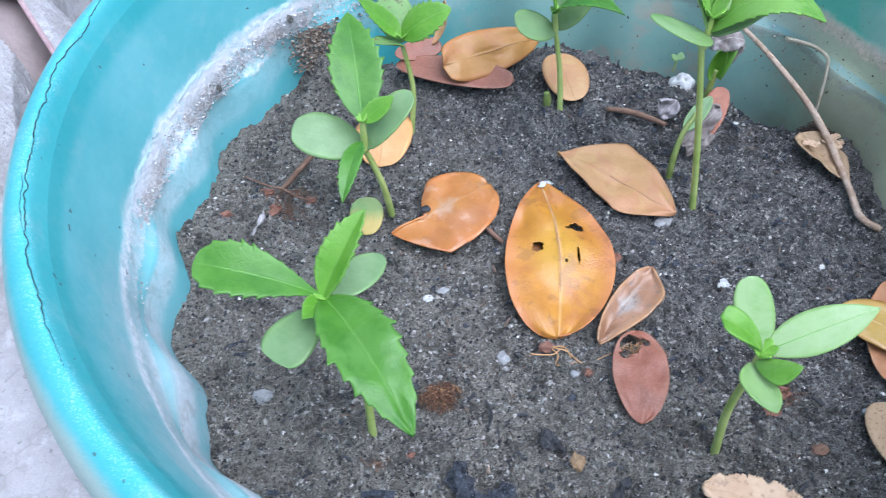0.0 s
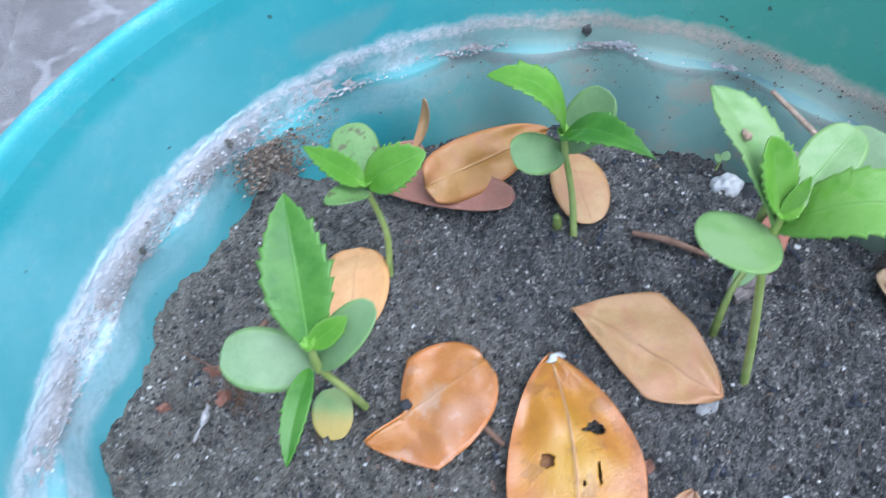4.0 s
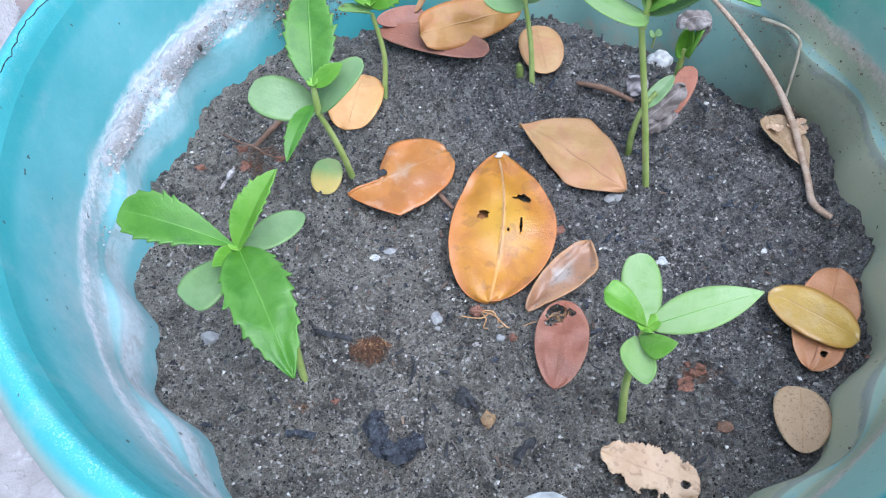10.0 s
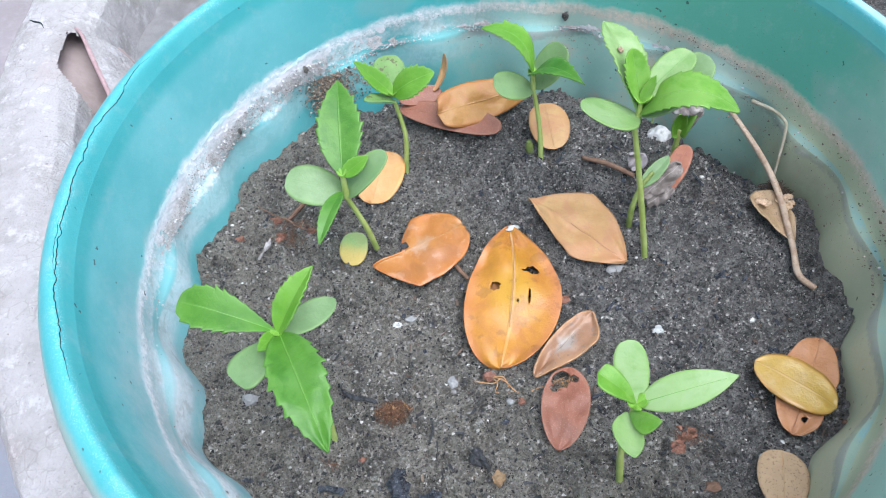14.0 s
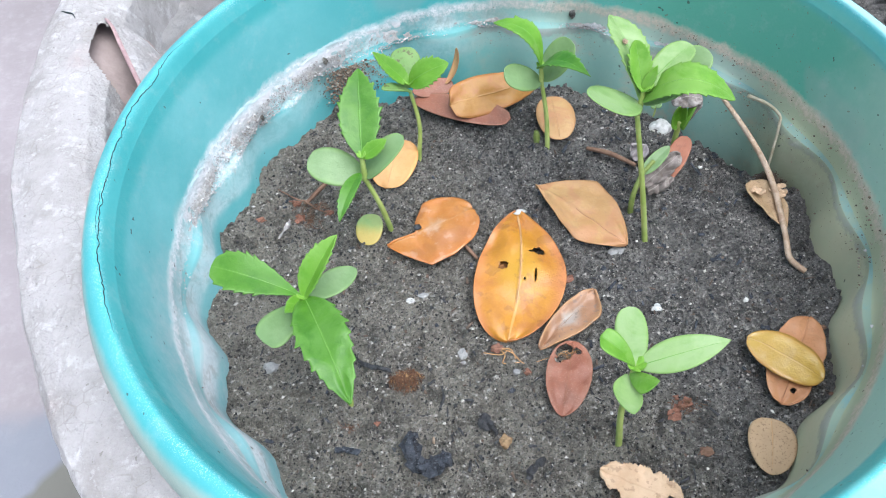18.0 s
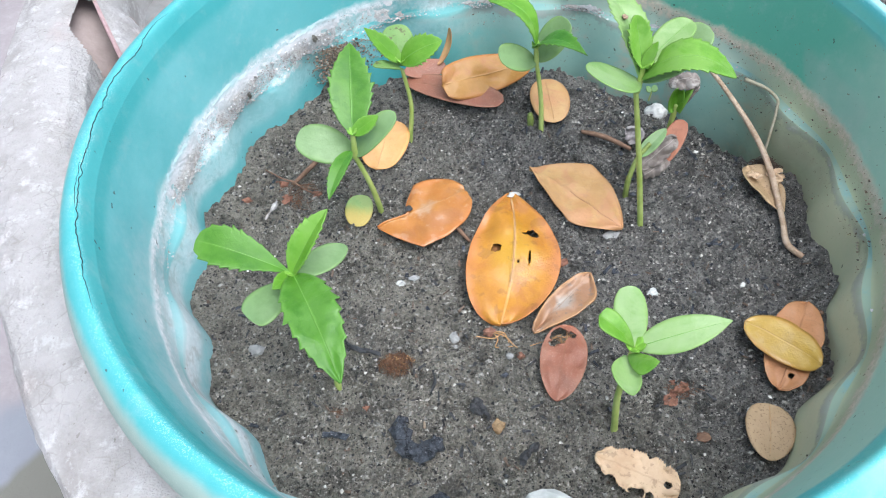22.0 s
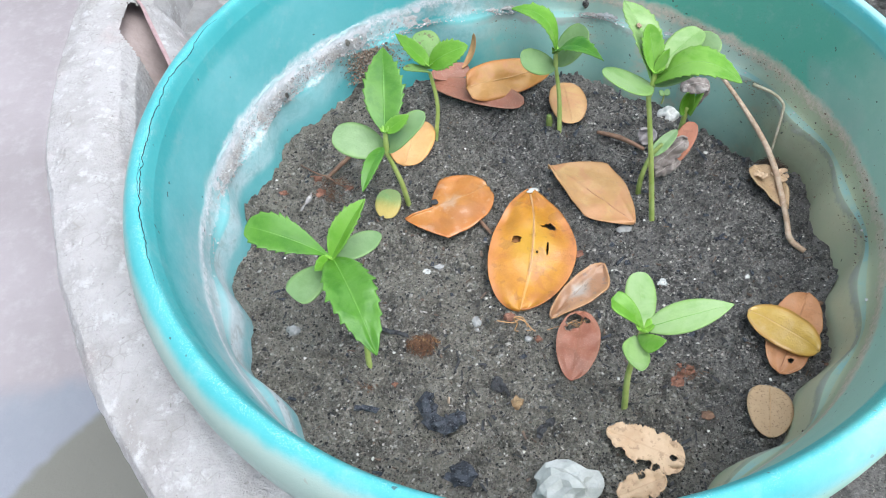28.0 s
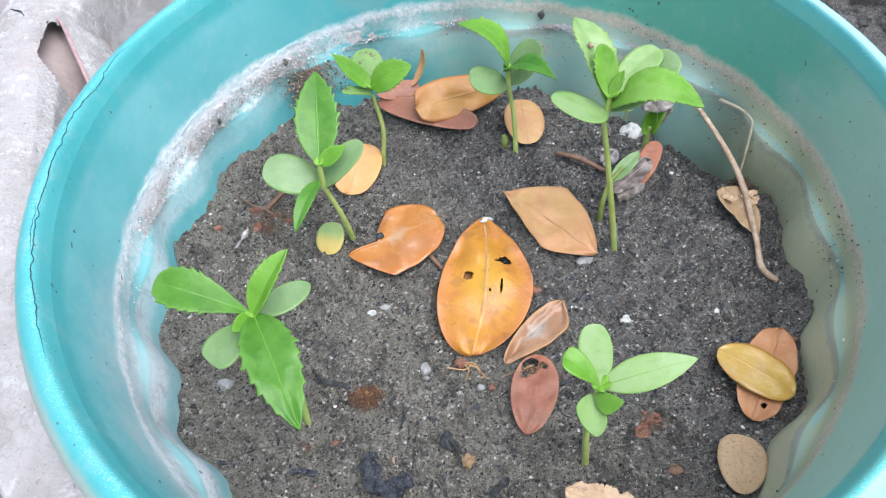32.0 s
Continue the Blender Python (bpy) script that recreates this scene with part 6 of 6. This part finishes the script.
def flakes(name, label, mat, count, place, seed, size=1.0):
    r = random.Random(seed)
    vs, fs = [], []
    for k in range(count):
        x, y, z = place(r)
        l, w, t, a = 0.0004 + 0.0016 * r.random() ** 3, 0.00025 + 0.0004 * r.random() ** 2, 0.00025, r.uniform(0, 6.28)
        l, w, t = l * size, w * size, t * size
        up = r.uniform(-0.4, 0.4)
        off = len(vs)
        for sx, sy, sz in ((-1, -1, 0), (1, -0.6, 0), (1, 0.7, 0), (-0.8, 1, 0), (-0.9, -0.9, 1), (0.9, -0.5, 1), (0.9, 0.6, 1), (-0.7, 0.9, 1)):
            px, py = sx * l, sy * w
            vs.append((x + px * math.cos(a) - py * math.sin(a), y + px * math.sin(a) + py * math.cos(a), z + 0.0004 + sx * l * up * 0.5 + sz * t))
        fs += [tuple(i + off for i in q) for q in ((4, 5, 6, 7), (0, 1, 5, 4), (1, 2, 6, 5), (2, 3, 7, 6), (3, 0, 4, 7))]
    return tagged(part(name, mesh_of(name, vs, fs, mat, False)), label, "debris", kind="stuff")


flakes("dark_flakes", "black flakes of char and bark over the soil", CHAR, 1300, on_soil, 15)
def on_dark_side(r):
    while True:
        x, y, z = on_soil(r)
        if r.random() < 0.15 + 0.85 * max(0.0, min(1.0, (x + 0.01) / 0.05)) * max(0.0, min(1.0, (y + 0.07) / 0.05)):
            return x, y, z


flakes("charcoal_chips", "glossy charcoal chips sunk in the soil", SLATE, 170, on_dark_side, 21, 1.9)
grains("small_gravel", "small pale and dark gravel on the soil", GRAIN, 300, on_soil, lambda r: 0.0004 + 0.0008 * r.random() ** 3, 22)
flakes("brown_flakes", "brown shreds of bark over the soil", BARK, 260, on_soil, 16)

# ---- in the white planter, behind the teal pot ----
def bed_leaf(label, mat, x, y, a, length, width, seed):
    z = bed_height(x, y) + 0.004
    fallen(label, mat, (x, y, z), (x + length * math.cos(a), y + length * math.sin(a), z + 0.004), width, a=0.5, b=0.5, cup=0.1, ripple=0.002, seed=seed)


bed_leaf("orange fallen leaf in the white planter", TAN, 0.1865, 0.1535, -1.58, 0.0225, 0.0125, 91)
bed_leaf("peach fallen leaf in the white planter", PEACH, 0.2220, 0.1515, -1.9, 0.0240, 0.0130, 92)
bed_leaf("small pale fallen leaf in the white planter", PEACH, 0.2045, 0.1298, 0.1, 0.0110, 0.0060, 93)
K = tagged(new("seedling"), "green seedling growing in the white planter", "seedling", "seedlings in the planter")
ko = (0.2190, 0.1130, bed_height(0.2190, 0.1130))
K.location = ko
v, f = tube([(0, 0, -0.003), (0.001, 0.001, 0.012), (0.002, 0.002, 0.024)], [0.0016, 0.0014, 0.0012])
part("stem", mesh_of("stem", v, f, STEM), K)
for dx, dy, dz, w in ((0.022, 0.004, 0.010, 0.011), (0.010, 0.024, 0.016, 0.012), (-0.002, -0.016, 0.012, 0.009)):
    leaf_part("leaf", BRIGHT, K, "", RIB_G, (0.002, 0.002, 0.023), (0.002 + dx, 0.002 + dy, 0.023 + dz), w, a=0.7, b=0.8, teeth=8, tooth=0.15, n=40, m=11, fold=0.1)
